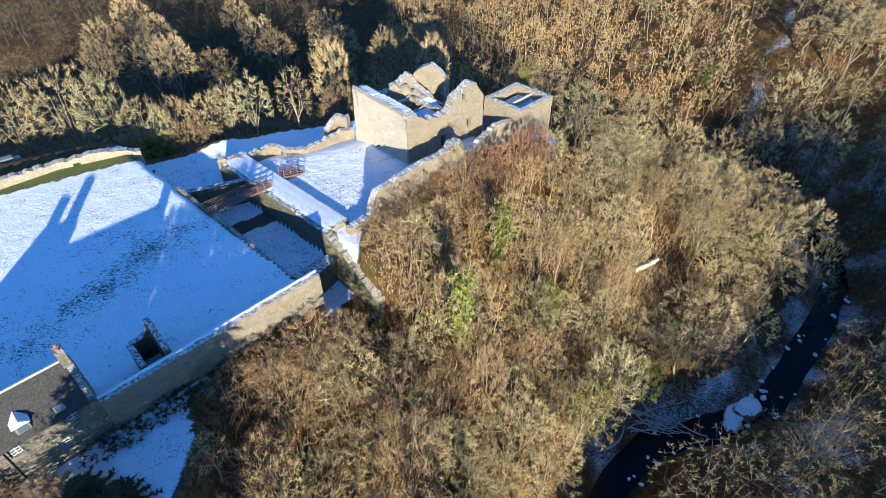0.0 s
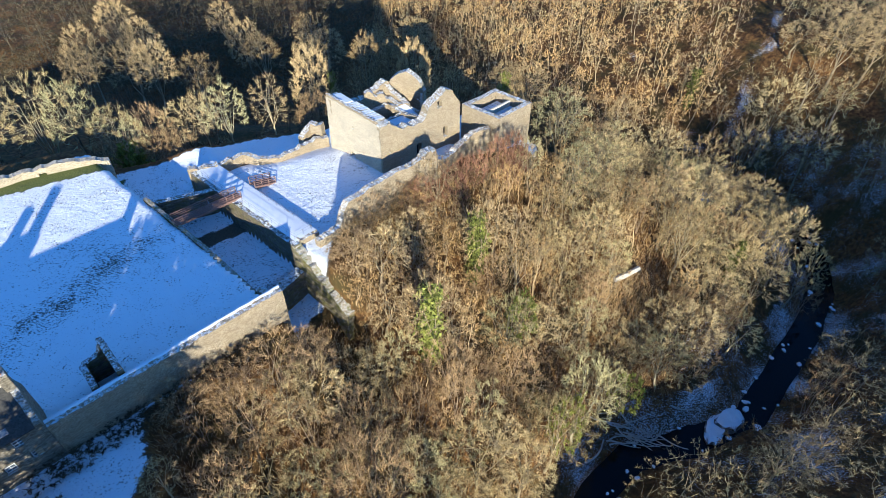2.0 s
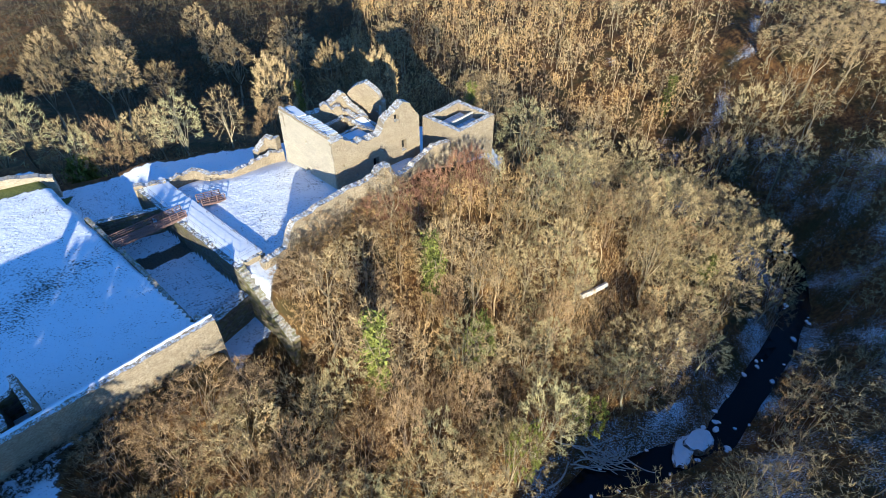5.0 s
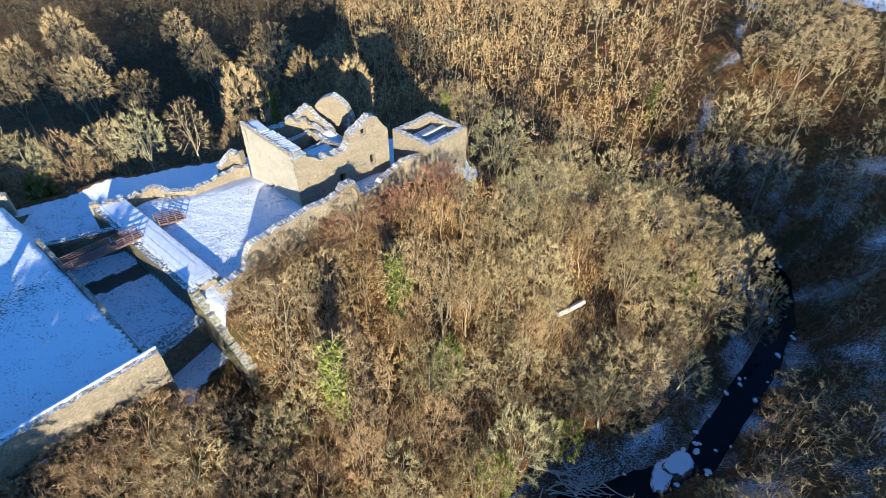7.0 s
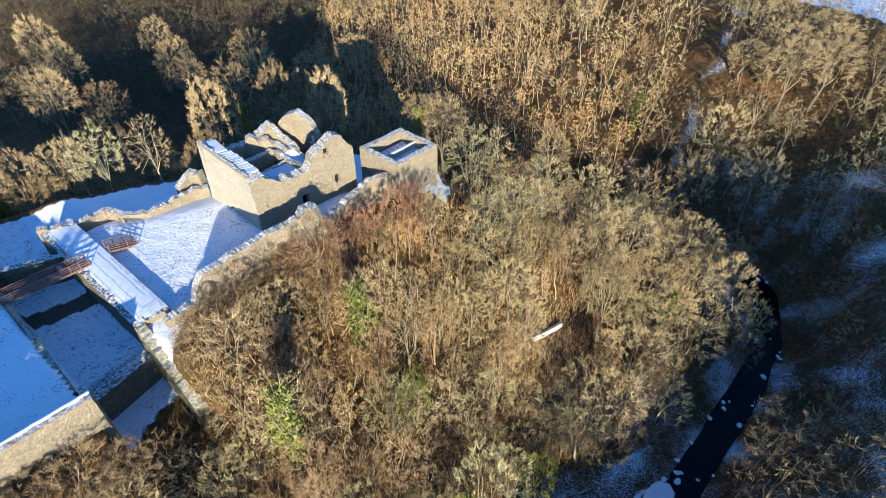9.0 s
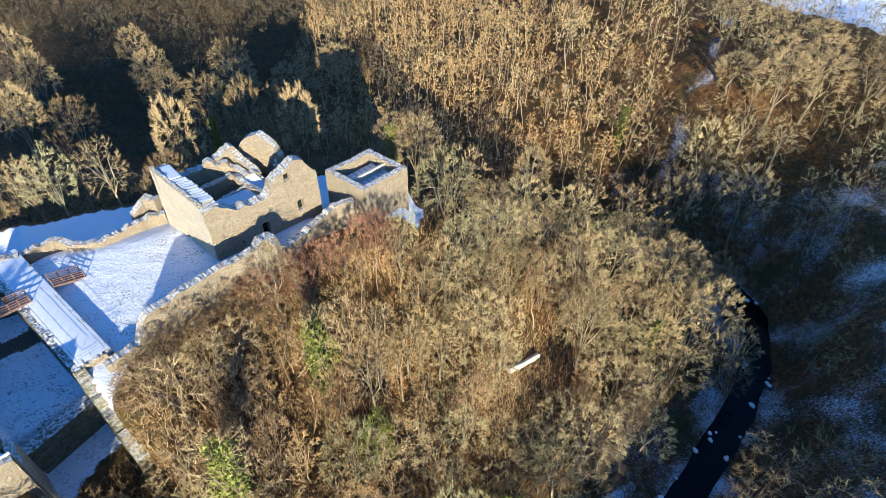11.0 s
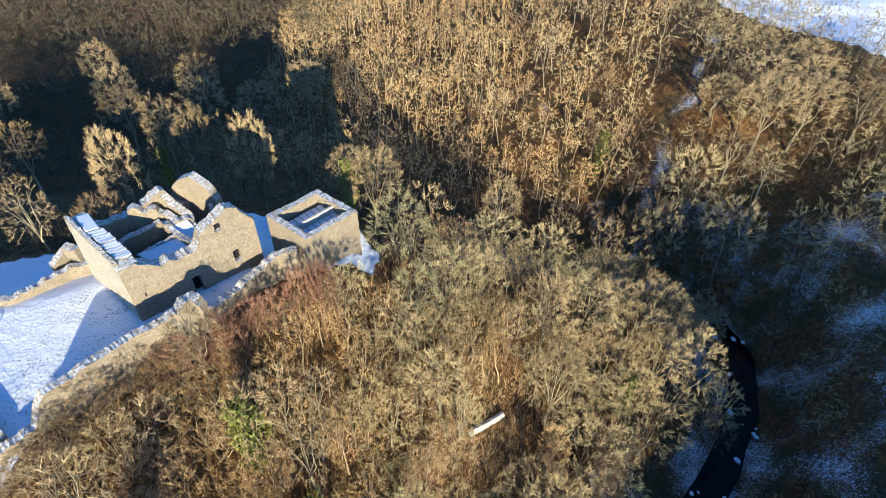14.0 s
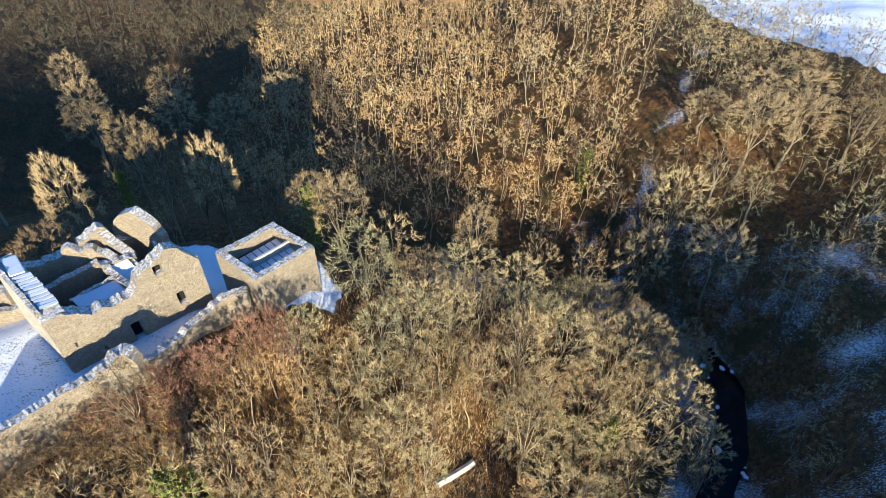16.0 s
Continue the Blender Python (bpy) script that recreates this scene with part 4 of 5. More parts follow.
def tree_data(seed, h, crown, fork=0.35, rise=0.55, mains=7, subs=26, tips=110, twigs=7, fine=1, tw=0.026, trunk=0.2, twig_len=0.54, up=0.25, low=-0.3, clump=0.3, lean=0.03, stems=1, limb=1.0):
    """A leafless tree with a domed, lumpy crown: limbs fork into boughs, boughs into branches, branches into tufts of twigs.
    fork: where the trunk parts; rise: the crown's part of the height; low: how far down the dome goes; clump: how far branches gather
    round their bough; up: how far twigs turn to the sky; stems: trunks from one root."""
    r = np.random.RandomState(seed)
    half = h * rise * 0.5
    top = np.array([r.normal(0, lean) * h, r.normal(0, lean) * h, h * fork])
    centre = np.array([top[0], top[1], h - half])
    size = np.array([crown, crown, half])
    wood = []
    if stems == 1:
        mid = top * 0.5 + np.array([r.normal(0, 0.015) * h, r.normal(0, 0.015) * h, 0])
        wood.append(tubes([np.zeros(3), mid], [mid, top], [trunk * 1.2, trunk * 0.92], [trunk * 0.92, trunk * 0.75], 6))
    ph, amp = r.uniform(0, 6.28, 4), r.uniform(0.06, 0.16, 4)

    def dome(n, lo, d0, d1):
        k = np.arange(n)
        z = lo + (0.985 - lo) * (k + 0.5 + r.uniform(-0.4, 0.4, n)) / n
        az = k * 2.39996 + r.uniform(-0.35, 0.35, n)
        ring = np.sqrt(np.maximum(0.02, 1 - z * z))
        d = r.uniform(d0, d1, n) * (1 + ring * (amp[0] * np.sin(2 * az + ph[0]) + amp[1] * np.sin(3 * az + ph[1]) + amp[2] * np.sin(5 * az + ph[2] + 3 * z)))
        return np.stack([np.cos(az) * ring * d, np.sin(az) * ring * d, z * d], -1)

    def grow(P0, P1, r0, r1, sag, sides, jog):
        """Bent branches; gives points along them with their thickness."""
        L = np.linalg.norm(P1 - P0, axis=1, keepdims=True)
        M = P0 + (P1 - P0) * 0.5 + np.array([0, 0, -1.0]) * sag * L + r.normal(0, jog, P0.shape) * L
        rm = (r0 + r1) * 0.5
        wood.append(tubes(P0, M, r0, rm, sides))
        wood.append(tubes(M, P1, rm, r1, sides))
        return M

    def nearest(P, N, rise_cost):
        d = ((P[:, None] - N[None]) ** 2).sum(-1) + rise_cost * np.maximum(0, N[None, :, 2] - P[:, None, 2] + 0.2) ** 2
        return d.argmin(1)

    e1 = centre + dome(mains, -0.1, 0.38, 0.55) * size
    e1[0] = centre + np.array([0, 0, half * 0.45])
    root = np.tile(top, (mains, 1)) if stems == 1 else np.stack([r.normal(0, 0.35, mains), r.normal(0, 0.35, mains), np.zeros(mains)], -1)
    k = np.full(mains, 1.0)
    m1 = grow(root, e1, k * trunk * 0.4, k * trunk * 0.17, 0.06, 4, 0.05)
    n1 = np.concatenate([m1, m1 + (e1 - m1) * 0.5, e1])
    e2 = dome(subs, low * 0.8, 0.68, 0.84)
    e2w = centre + e2 * size
    a2 = n1[nearest(e2w, n1, 3.0)]
    k = np.full(subs, 1.0)
    m2 = grow(a2, e2w, k * trunk * 0.14 * limb, k * trunk * 0.06 * limb, 0.08, 3, 0.07)
    n2 = np.concatenate([m2, m2 + (e2w - m2) * 0.5, e2w])
    e3 = dome(tips, low, 0.86, 1.04)
    u3, u2 = unit(e3), unit(e2)
    own = (u3 @ u2.T).argmax(1)
    e3 = unit(u3 * (1 - clump) + u2[own] * clump) * np.linalg.norm(e3, axis=1, keepdims=True)
    e3w = centre + e3 * size
    a3 = n2[nearest(e3w, n2, 2.0)]
    m3 = a3 + (e3w - a3) * 0.45 + r.normal(0, 0.06, a3.shape) * np.linalg.norm(e3w - a3, axis=1, keepdims=True)
    # tufts of twigs on the branches' outer halves
    g = r.uniform(0.25, 1.0, (tips, twigs, 1))
    P = (m3[:, None] + (e3w - m3)[:, None] * g).reshape(-1, 3)
    out = np.repeat(unit(e3 / np.array([1, 1, 0.8])), twigs, 0)
    D = unit(out * 0.7 + r.normal(0, 0.65, P.shape) + np.array([0, 0, up]))
    L = twig_len * r.uniform(0.5, 1.2, len(P))
    W = tw * r.uniform(0.7, 1.3, len(P))
    PP, DD, LL, WW = [P], [D], [L], [W]
    for _ in range(fine):
        PP.append(P + D * (L * r.uniform(0.2, 0.7, len(P)))[:, None])
        DD.append(unit(D + r.normal(0, 0.55, P.shape)))
        LL.append(L * r.uniform(0.5, 0.8, len(P)))
        WW.append(W * 0.85)
    # the branches themselves, thin and bent
    for A, B, w in ((a3, e3w, 0.036), (m3, e3w, 0.028)):
        PP.append(A)
        DD.append(unit(B - A))
        LL.append(np.linalg.norm(B - A, axis=1))
        WW.append(np.full(tips, w * limb))
    P, D, L, W = np.concatenate(PP), np.concatenate(DD), np.concatenate(LL), np.concatenate(WW)
    S = unit(np.cross(D, r.normal(size=P.shape))) * W[:, None]
    TV = np.stack([P - S, P + S, P + D * L[:, None]], 1).reshape(-1, 3)
    LV, LF = joined(wood)
    return LV, LF, TV, np.arange(len(TV)).reshape(-1, 3)


KINDS = {
    # name: (bark, height, crown, keyword arguments)
    "oak": ("olive", 14.0, 5.2, dict(fork=0.28, rise=0.68, mains=8, subs=46, tips=200, twigs=12, trunk=0.26, up=0.2, clump=0.32, low=-0.4)),
    "ash": ("tan", 16.0, 3.7, dict(fork=0.32, rise=0.72, mains=7, subs=30, tips=120, twigs=10, trunk=0.22, up=0.55, clump=0.28, low=-0.6, limb=1.2)),
    "alder": ("rust", 12.0, 4.0, dict(fork=0.1, rise=0.78, mains=10, subs=36, tips=160, twigs=11, trunk=0.17, up=1.0, clump=0.15, low=-0.6, stems=3, twig_len=0.85, tw=0.026)),
    "birch": ("gold", 15.0, 2.6, dict(fork=0.4, rise=0.66, mains=6, subs=20, tips=90, twigs=9, trunk=0.14, up=0.6, clump=0.3, low=-0.8)),
    "sapling": ("gold", 8.0, 1.5, dict(fork=0.3, rise=0.8, mains=4, subs=10, tips=36, twigs=7, trunk=0.09, up=0.9, clump=0.2, low=-0.9)),
    "thorn": ("rust", 4.8, 2.7, dict(fork=0.08, rise=0.9, mains=8, subs=20, tips=80, twigs=9, trunk=0.12, up=0.5, stems=3, twig_len=0.5)),
    "willow": ("red", 8.5, 2.2, dict(fork=0.06, rise=0.95, mains=12, subs=26, tips=90, twigs=9, trunk=0.12, up=1.6, low=-0.6, stems=3, twig_len=1.2)),
    "holly": ("leaf", 9.0, 3.2, dict(fork=0.15, rise=0.85, mains=9, subs=34, tips=190, twigs=11, fine=2, trunk=0.16, up=0.2, tw=0.10, twig_len=0.38, low=-0.6)),
    "bramble": ("dark", 2.0, 1.9, dict(fork=0.08, rise=0.95, mains=7, subs=18, tips=80, twigs=9, trunk=0.06, up=0.2, stems=3, twig_len=0.4, tw=0.04)),
    # Bark colour carries the shade of the ravine and far banks.
    "shade_sallow": ("dark", 10.0, 3.8, dict(fork=0.15, rise=0.72, mains=9, subs=28, tips=120, twigs=9, trunk=0.15, up=0.4, low=-0.5, clump=0.4, stems=3)),
    "elm": ("tan", 21.0, 5.0, dict(fork=0.36, rise=0.62, mains=8, subs=44, tips=230, twigs=12, trunk=0.32, up=0.35, low=-0.45, twig_len=0.8, tw=0.036, clump=0.3, limb=1.2)),
    "lichen": ("lichen", 14.0, 4.6, dict(fork=0.24, rise=0.74, mains=8, subs=40, tips=185, twigs=12, trunk=0.24, up=0.25, clump=0.3, low=-0.5)),
}
LABELS = {
    "oak": ("leafless spreading oak with a rounded crown of grey-brown twigs", "tree"), "ash": ("tall leafless ash tree with pale tan limbs", "tree"),
    "alder": ("many-stemmed leafless alder with a dome of reddish-brown twigs", "tree"), "birch": ("slim leafless birch with golden twigs in the sun", "tree"),
    "sapling": ("thin leafless sapling with golden-brown twigs", "sapling"), "thorn": ("low tangled leafless thorn bush", "bush"), "willow": ("upright red-twigged willow bush against the ruined wall", "bush"), "holly": ("dense dark green evergreen holly in the wood", "tree"), "bramble": ("dark bramble bush at the foot of the wall", "bush"), "shade_sallow": ("leafless tree with the river bank's shade put into its dark bark", "tree"), "elm": ("tall leafless elm rising out of the shaded ravine", "tree"),
    "lichen": ("leafless oak with twigs grown over by grey-green lichen", "tree"),
}
TEMPLATES = {}


def tree_meshes(kind, variant):
    key = (kind, variant)
    if key not in TEMPLATES:
        mat, h, c, kw = KINDS[kind]
        LV, LF, TV, TF = tree_data(variant * 17 + len(kind) * 101 + ord(kind[0]), h, c, **kw)
        TEMPLATES[key] = (mesh_of("trunk", LV, LF.tolist(), BARKS[mat][1]), mesh_of("crown", TV, TF.tolist(), BARKS[mat][0]))
    return TEMPLATES[key]


def plant(kind, variant, x, y, scale=1.0, turn=0.0, z=None, stretch=1.0):
    a, b = tree_meshes(kind, variant)
    lab, cat = LABELS[kind]
    t = thing(kind + ("_bush" if kind in ("thorn", "willow", "bramble") else "_tree" if kind != "sapling" else ""), (0, 0, 0), lab, cat, "woodland trees round the castle")
    t.matrix_basis = pose(x, y, (height(x, y) if z is None else z) - 0.25, 0, 0, turn) @ Matrix.Diagonal((scale, scale, scale * stretch, 1))
    for nm, me in (("trunk", a), ("crown", b)):
        o = new(nm, me)
        o.parent = t
    return t


def scatter(rnd, count, x0, x1, y0, y1, gap, ok, taken):
    got = []
    tries = 0
    while len(got) < count and tries < count * 40:
        tries += 1
        x, y = rnd.uniform(x0, x1), rnd.uniform(y0, y1)
        c = (int(x // gap), int(y // gap))
        if any((x - a) ** 2 + (y - b) ** 2 < gap * gap for i in (-1, 0, 1) for j in (-1, 0, 1) for a, b in taken.get((c[0] + i, c[1] + j), ())):
            continue
        if ok(x, y):
            taken.setdefault(c, []).append((x, y))
            got.append((x, y))
    return got


def info(x, y):
    z, inP, inner, dP, dV = ground_z(np.array([x]), np.array([y]))
    return float(z[0]), bool(inP[0]), bool(inner[0]), float(dP[0]), float(dV[0])


def in_wood(x, y):
    if y >= 106 + 0.3 * x or (x < -26 and y < 38):
        return False
    z, inP, inner, dP, dV = info(x, y)
    if inP or not inner or dV < (12 if x > 56 and y < 104 else 9) or dP < 1.6:
        return False
    t = min(1.0, max(0.0, (86 - y) / 12))
    if 75 < y < 92 and abs(x - (45 - 4 * t)) < 6.0:
        return False
    return y < 106 + 0.3 * x


def ivy_mesh(seed, h, r0):
    """Ivy leaves that clothe a trunk and its lower limbs."""
    r = np.random.RandomState(seed)
    n = 2600
    z = h * (0.06 + 0.8 * r.uniform(0, 1, n) ** 0.8)
    wide = r0 * (0.55 + 0.7 * np.sin(np.pi * np.clip(z / h, 0, 1)) * (0.7 + 0.5 * np.sin(z * 1.3 + seed)))
    az, rad = r.uniform(0, 6.283, n), np.abs(r.normal(0.7, 0.3, n)) * wide
    c = np.stack([np.cos(az) * rad, np.sin(az) * rad, z], -1)
    verts = np.stack([c + r.normal(0, 0.19, (n, 3)), c + r.normal(0, 0.19, (n, 3)), c + r.normal(0, 0.19, (n, 3))], 1).reshape(-1, 3)
    return mesh_of("ivy", verts, np.arange(3 * n).reshape(-1, 3).tolist(), BARKS["leaf"][0])


IVY = {}


def plant_to(kind, v, x, y, top, wide=1.0, ivy=False):
    """A tree whose crown reaches up to a height."""
    z = height(x, y)
    t = plant(kind, v, x, y, wide, (x * 37 + y * 11) % 360, z, (top - z) / (KINDS[kind][1] * wide))
    if ivy:
        if kind not in IVY:
            IVY[kind] = ivy_mesh(len(kind), KINDS[kind][1], 1.5)
        o = new("ivy", IVY[kind])
        o.parent = t
        tagged(o, "yellow-green ivy on the trunk")
        t["label"] = "leafless tree with its trunk clothed in yellow-green ivy"
    return t


# single trees of the wooded bluff: kind, variant, plan, height of the top, width, ivy
BLUFF = [
    ("ash", 0, -5.5, 66.5, 7.0, 1.15, 0), ("ash", 1, 3.4, 84.8, 8.0, 1.1, 0), ("ash", 2, 10.2, 75.6, 5.2, 0.95, 1), ("ash", 0, 18.2, 74.2, 1.2, 1.05, 0), ("ash", 1, 2.8, 57.2, 7.0, 1.1, 1),
    ("lichen", 0, 14.6, 64.8, -5.2, 0.95, 0), ("lichen", 1, 28.5, 57.0, -12.0, 1.15, 0), ("lichen", 2, 33.5, 60.5, -17.0, 0.8, 0), ("oak", 0, 51.5, 96.0, -5.5, 1.25, 0), ("oak", 1, 41.0, 97.0, -4.5, 1.0, 0), ("oak", 2, 53.0, 88.5, -7.0, 1.1, 0),
    ("oak", 0, 64.0, 95.5, -15.0, 1.2, 0), ("oak", 1, 58.0, 82.5, -17.5, 1.2, 0), ("oak", 2, 52.0, 73.0, -17.5, 1.15, 0), ("lichen", 0, 46.5, 68.0, -20.5, 1.0, 0), ("oak", 2, 79.5, 95.6, -12.5, 1.0, 0), ("oak", 1, 74.5, 98.5, -14.5, 1.0, 0), ("lichen", 0, 83.0, 92.0, -18.0, 0.85, 0), ("oak", 0, 80.0, 102.0, -15.0, 0.9, 0), ("oak", 0, 77.2, 111.0, -14.0, 1.05, 0),
    ("oak", 1, 70.0, 120.5, -15.5, 1.05, 0), ("oak", 2, 46.8, 121.5, -6.5, 1.15, 0), ("lichen", 2, 36.0, 102.4, 0.5, 1.2, 0), ("lichen", 1, 29.0, 109.5, 7.5, 1.3, 0), ("ash", 2, 12.4, 93.0, 2.5, 0.8, 0),
    ("birch", 0, 22.6, 88.0, 0.5, 1.1, 0), ("ash", 0, 28.8, 94.0, 0.0, 1.0, 0), ("oak", 1, 35.2, 87.5, -4.5, 0.85, 0), ("birch", 1, 21.7, 77.4, -3.5, 1.1, 0), ("birch", 2, 5.0, 76.5, 1.5, 1.1, 0), ("ash", 1, 14.0, 80.5, 2.0, 0.9, 0),
    ("alder", 0, -17.5, 48.0, 3.2, 1.15, 0), ("alder", 1, -24.8, 39.6, 4.0, 0.95, 0), ("alder", 2, -19.5, 41.2, 3.2, 0.85, 0), ("alder", 0, -12.9, 41.6, -1.8, 1.0, 0), ("alder", 1, -3.7, 36.0, -1.0, 1.3, 0), ("oak", 1, 10.2, 44.6, -12.5, 1.15, 0),
    ("oak", 0, 17.0, 44.5, -16.0, 0.95, 0), ("oak", 2, 22.5, 50.6, -13.5, 1.0, 0), ("alder", 2, -0.2, 46.8, -5.5, 1.15, 0), ("oak", 0, 58.5, 47.0, -18.5, 1.05, 0), ("thorn", 1, 78.0, 67.2, -25.0, 1.5, 0), ("ash", 2, 55.0, 104.0, -5.0, 1.1, 0),
    ("oak", 0, 70.5, 103.0, -13.0, 1.15, 0), ("oak", 1, 62.0, 106.5, -9.0, 1.1, 0), ("oak", 2, 70.5, 87.5, -20.5, 1.1, 0), ("lichen", 1, 63.5, 76.5, -23.0, 0.95, 0), ("oak", 0, 42.5, 104.5, -2.0, 1.0, 0), ("ash", 0, 38.5, 112.0, -1.0, 1.2, 0),
]


def build_wood():
    taken = {}
    for kind, v, x, y, top, wide, ivy in BLUFF:
        taken.setdefault((int(x // 3.6), int(y // 3.6)), []).append((x, y))
        plant_to(kind, v, x, y, top, wide, bool(ivy))
    rnd = random.Random(11)
    for x, y in scatter(rnd, 270, -32, 100, 24, 128, 3.6, in_wood, taken):
        g = noise.noise((x * 0.05, y * 0.05, 1.0)) + rnd.uniform(-0.45, 0.45)
        z, _, _, edge, dv = info(x, y)
        if edge < 6:
            kind, tall = rnd.choice(("alder", "birch", "thorn", "birch")), 7.5
        elif x > 55 or dv < 20:
            kind, tall = rnd.choice(("oak", "oak", "lichen", "alder", "ash")), 12.0
        elif y < 55:
            kind, tall = rnd.choice(("alder", "oak", "alder", "oak", "lichen", "oak")), 13.0
        elif g > 0.1:
            kind, tall = rnd.choice(("oak", "oak", "lichen", "ash", "alder")), 12.5
        else:
            kind, tall = rnd.choice(("birch", "alder", "ash", "birch", "birch")), 12.0
        if kind == "thorn":
            tall = 4.5
        if 34 < x < 54 and 58 < y < 75:
            tall *= 0.6
        tall *= rnd.uniform(0.75, 1.15)
        plant_to(kind, rnd.randrange(3), x, y, z + tall, rnd.uniform(0.62, 0.95) * (1.0 if kind in ("oak", "lichen", "alder") else 1.15))
    for x, y in scatter(rnd, 230, -20, 66, 40, 112, 2.4, in_wood, {}):
        z = info(x, y)[0]
        plant_to("sapling", rnd.randrange(3), x, y, z + rnd.uniform(4.5, 9.5), rnd.uniform(0.7, 1.3))
    return taken


build_wood()


def far_wood(name, label, region, count, gap, seed, kinds, ok, scale=(0.8, 1.2), tips=38, tw=0.048):
    """Woods too many to count: one mesh of whole leafless trees, each with its own trunk, limbs and twigs."""
    rnd = random.Random(seed)
    spots = scatter(rnd, count, *region, gap, ok, {})
    temps = []
    mats = []
    for kd in kinds:
        mat, h, c, kw = KINDS[kd]
        for pair in BARKS[mat]:
            if pair not in mats:
                mats.append(pair)
        kw = dict(kw, mains=4, subs=max(7, tips // 5), tips=tips, twigs=8, fine=1, tw=tw * 0.8, twig_len=0.75, low=-0.8, clump=0.22, trunk=0.12, fork=0.3)
        for v in range(3):
            LV, LF, TV, TF = tree_data(seed * 50 + v * 7 + len(temps), h, c, **kw)
            temps.append((LV, LF, TV, TF, mats.index(BARKS[mat][1]), mats.index(BARKS[mat][0])))
    xy = np.array(spots)
    Z = ground_z(xy[:, 0], xy[:, 1])[0]
    verts, loops, starts, sizes, index = [], [], [], [], []
    base = 0
    for (x, y), z in zip(spots, Z):
        LV, LF, TV, TF, ml, mt = temps[rnd.randrange(len(temps))]
        s, a = rnd.uniform(*scale), rnd.uniform(0, 6.28)
        R = np.array([[math.cos(a), -math.sin(a), 0], [math.sin(a), math.cos(a), 0], [0, 0, 1]]) * s
        for V, F, m in ((LV, LF, ml), (TV, TF, mt)):
            verts.append(V @ R.T + np.array([x, y, z - 0.3]))
            loops.append((F + base).reshape(-1))
            sizes.append(np.full(len(F), F.shape[1]))
            index.append(np.full(len(F), m))
            base += len(V)
    verts, loops, sizes, index = np.concatenate(verts), np.concatenate(loops), np.concatenate(sizes), np.concatenate(index)
    me = bpy.data.meshes.new(name)
    me.vertices.add(len(verts))
    me.vertices.foreach_set("co", verts.astype(np.float32).reshape(-1))
    me.loops.add(len(loops))
    me.loops.foreach_set("vertex_index", loops.astype(np.int32))
    me.polygons.add(len(sizes))
    me.polygons.foreach_set("loop_start", np.concatenate([[0], np.cumsum(sizes)[:-1]]).astype(np.int32))
    me.polygons.foreach_set("material_index", index.astype(np.int32))
    for m in mats:
        me.materials.append(m)
    me.update(calc_edges=True)
    me.validate()
    return tagged(new(name, me), label, "woodland", kind="stuff")


def outer_ok(x, y):
    z, inP, inner, dP, dV = info(x, y)
    return not inner and dV > 7.5


def field_free(x, y):
    if any(abs(x - a) < r and -13 < y - b < r for a, b, r in CLEARINGS):
        return False

    gap = abs(x - 79 - (y - 135) * 0.62) < 3.5 and 125 < y < 208 and (int(x * 7) + int(y * 13)) % 10 < 8
    return 0.8 * x + 0.6 * y < 238 and not gap and math.hypot(x - 89, (y - 229) * 0.5) > 4 and outer_ok(x, y)


def ravine_ok(x, y):
    if y <= 106 + 0.3 * x:
        return False
    z, inP, inner, dP, dV = info(x, y)
    return inner and not inP and dP > 4


far_wood("north_hillside_wood", "leafless brown winter woodland covering the hillside", (-25, 135, 130, 350), 800, 4.5, 3, ("birch", "alder", "ash", "birch", "sapling", "birch", "oak", "alder"),
         lambda x, y: x < 82 + 0.33 * (y - 135) and not (x < 22 and y < 207 + 1.2 * max(0, -x) and (int(x * 7) + int(y * 13)) % 20 < 19) and field_free(x, y))
# Here and in the next two woods, dark bark paints in shade.
far_wood("north_west_wood", "leafless woodland with the castle hill's shade put into its dark bark", (-210, 10, 165, 400), 400, 6.5, 6, ("shade_sallow", "shade_sallow", "shade_sallow"), lambda x, y: (x < -25 or y > 250) and y > 165 - 0.3 * (x + 30) and outer_ok(x, y), (1.2, 1.8), 34, 0.055)
far_wood("east_bank_wood", "leafless grey-green winter trees on the steep far bank, some with shade put into dark bark", (36, 165, -5, 215), 440, 5.3, 4, ("oak", "shade_sallow", "lichen", "shade_sallow", "oak"),
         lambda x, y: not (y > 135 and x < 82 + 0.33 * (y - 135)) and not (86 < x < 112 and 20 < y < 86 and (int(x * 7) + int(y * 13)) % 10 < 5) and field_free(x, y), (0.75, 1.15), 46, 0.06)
far_wood("ravine_wood", "leafless trees in the ravine, most with its shade put into dark bark", (-150, 70, 98, 150), 40, 9.0, 5, ("shade_sallow", "shade_sallow", "oak"), ravine_ok, (0.7, 1.0))


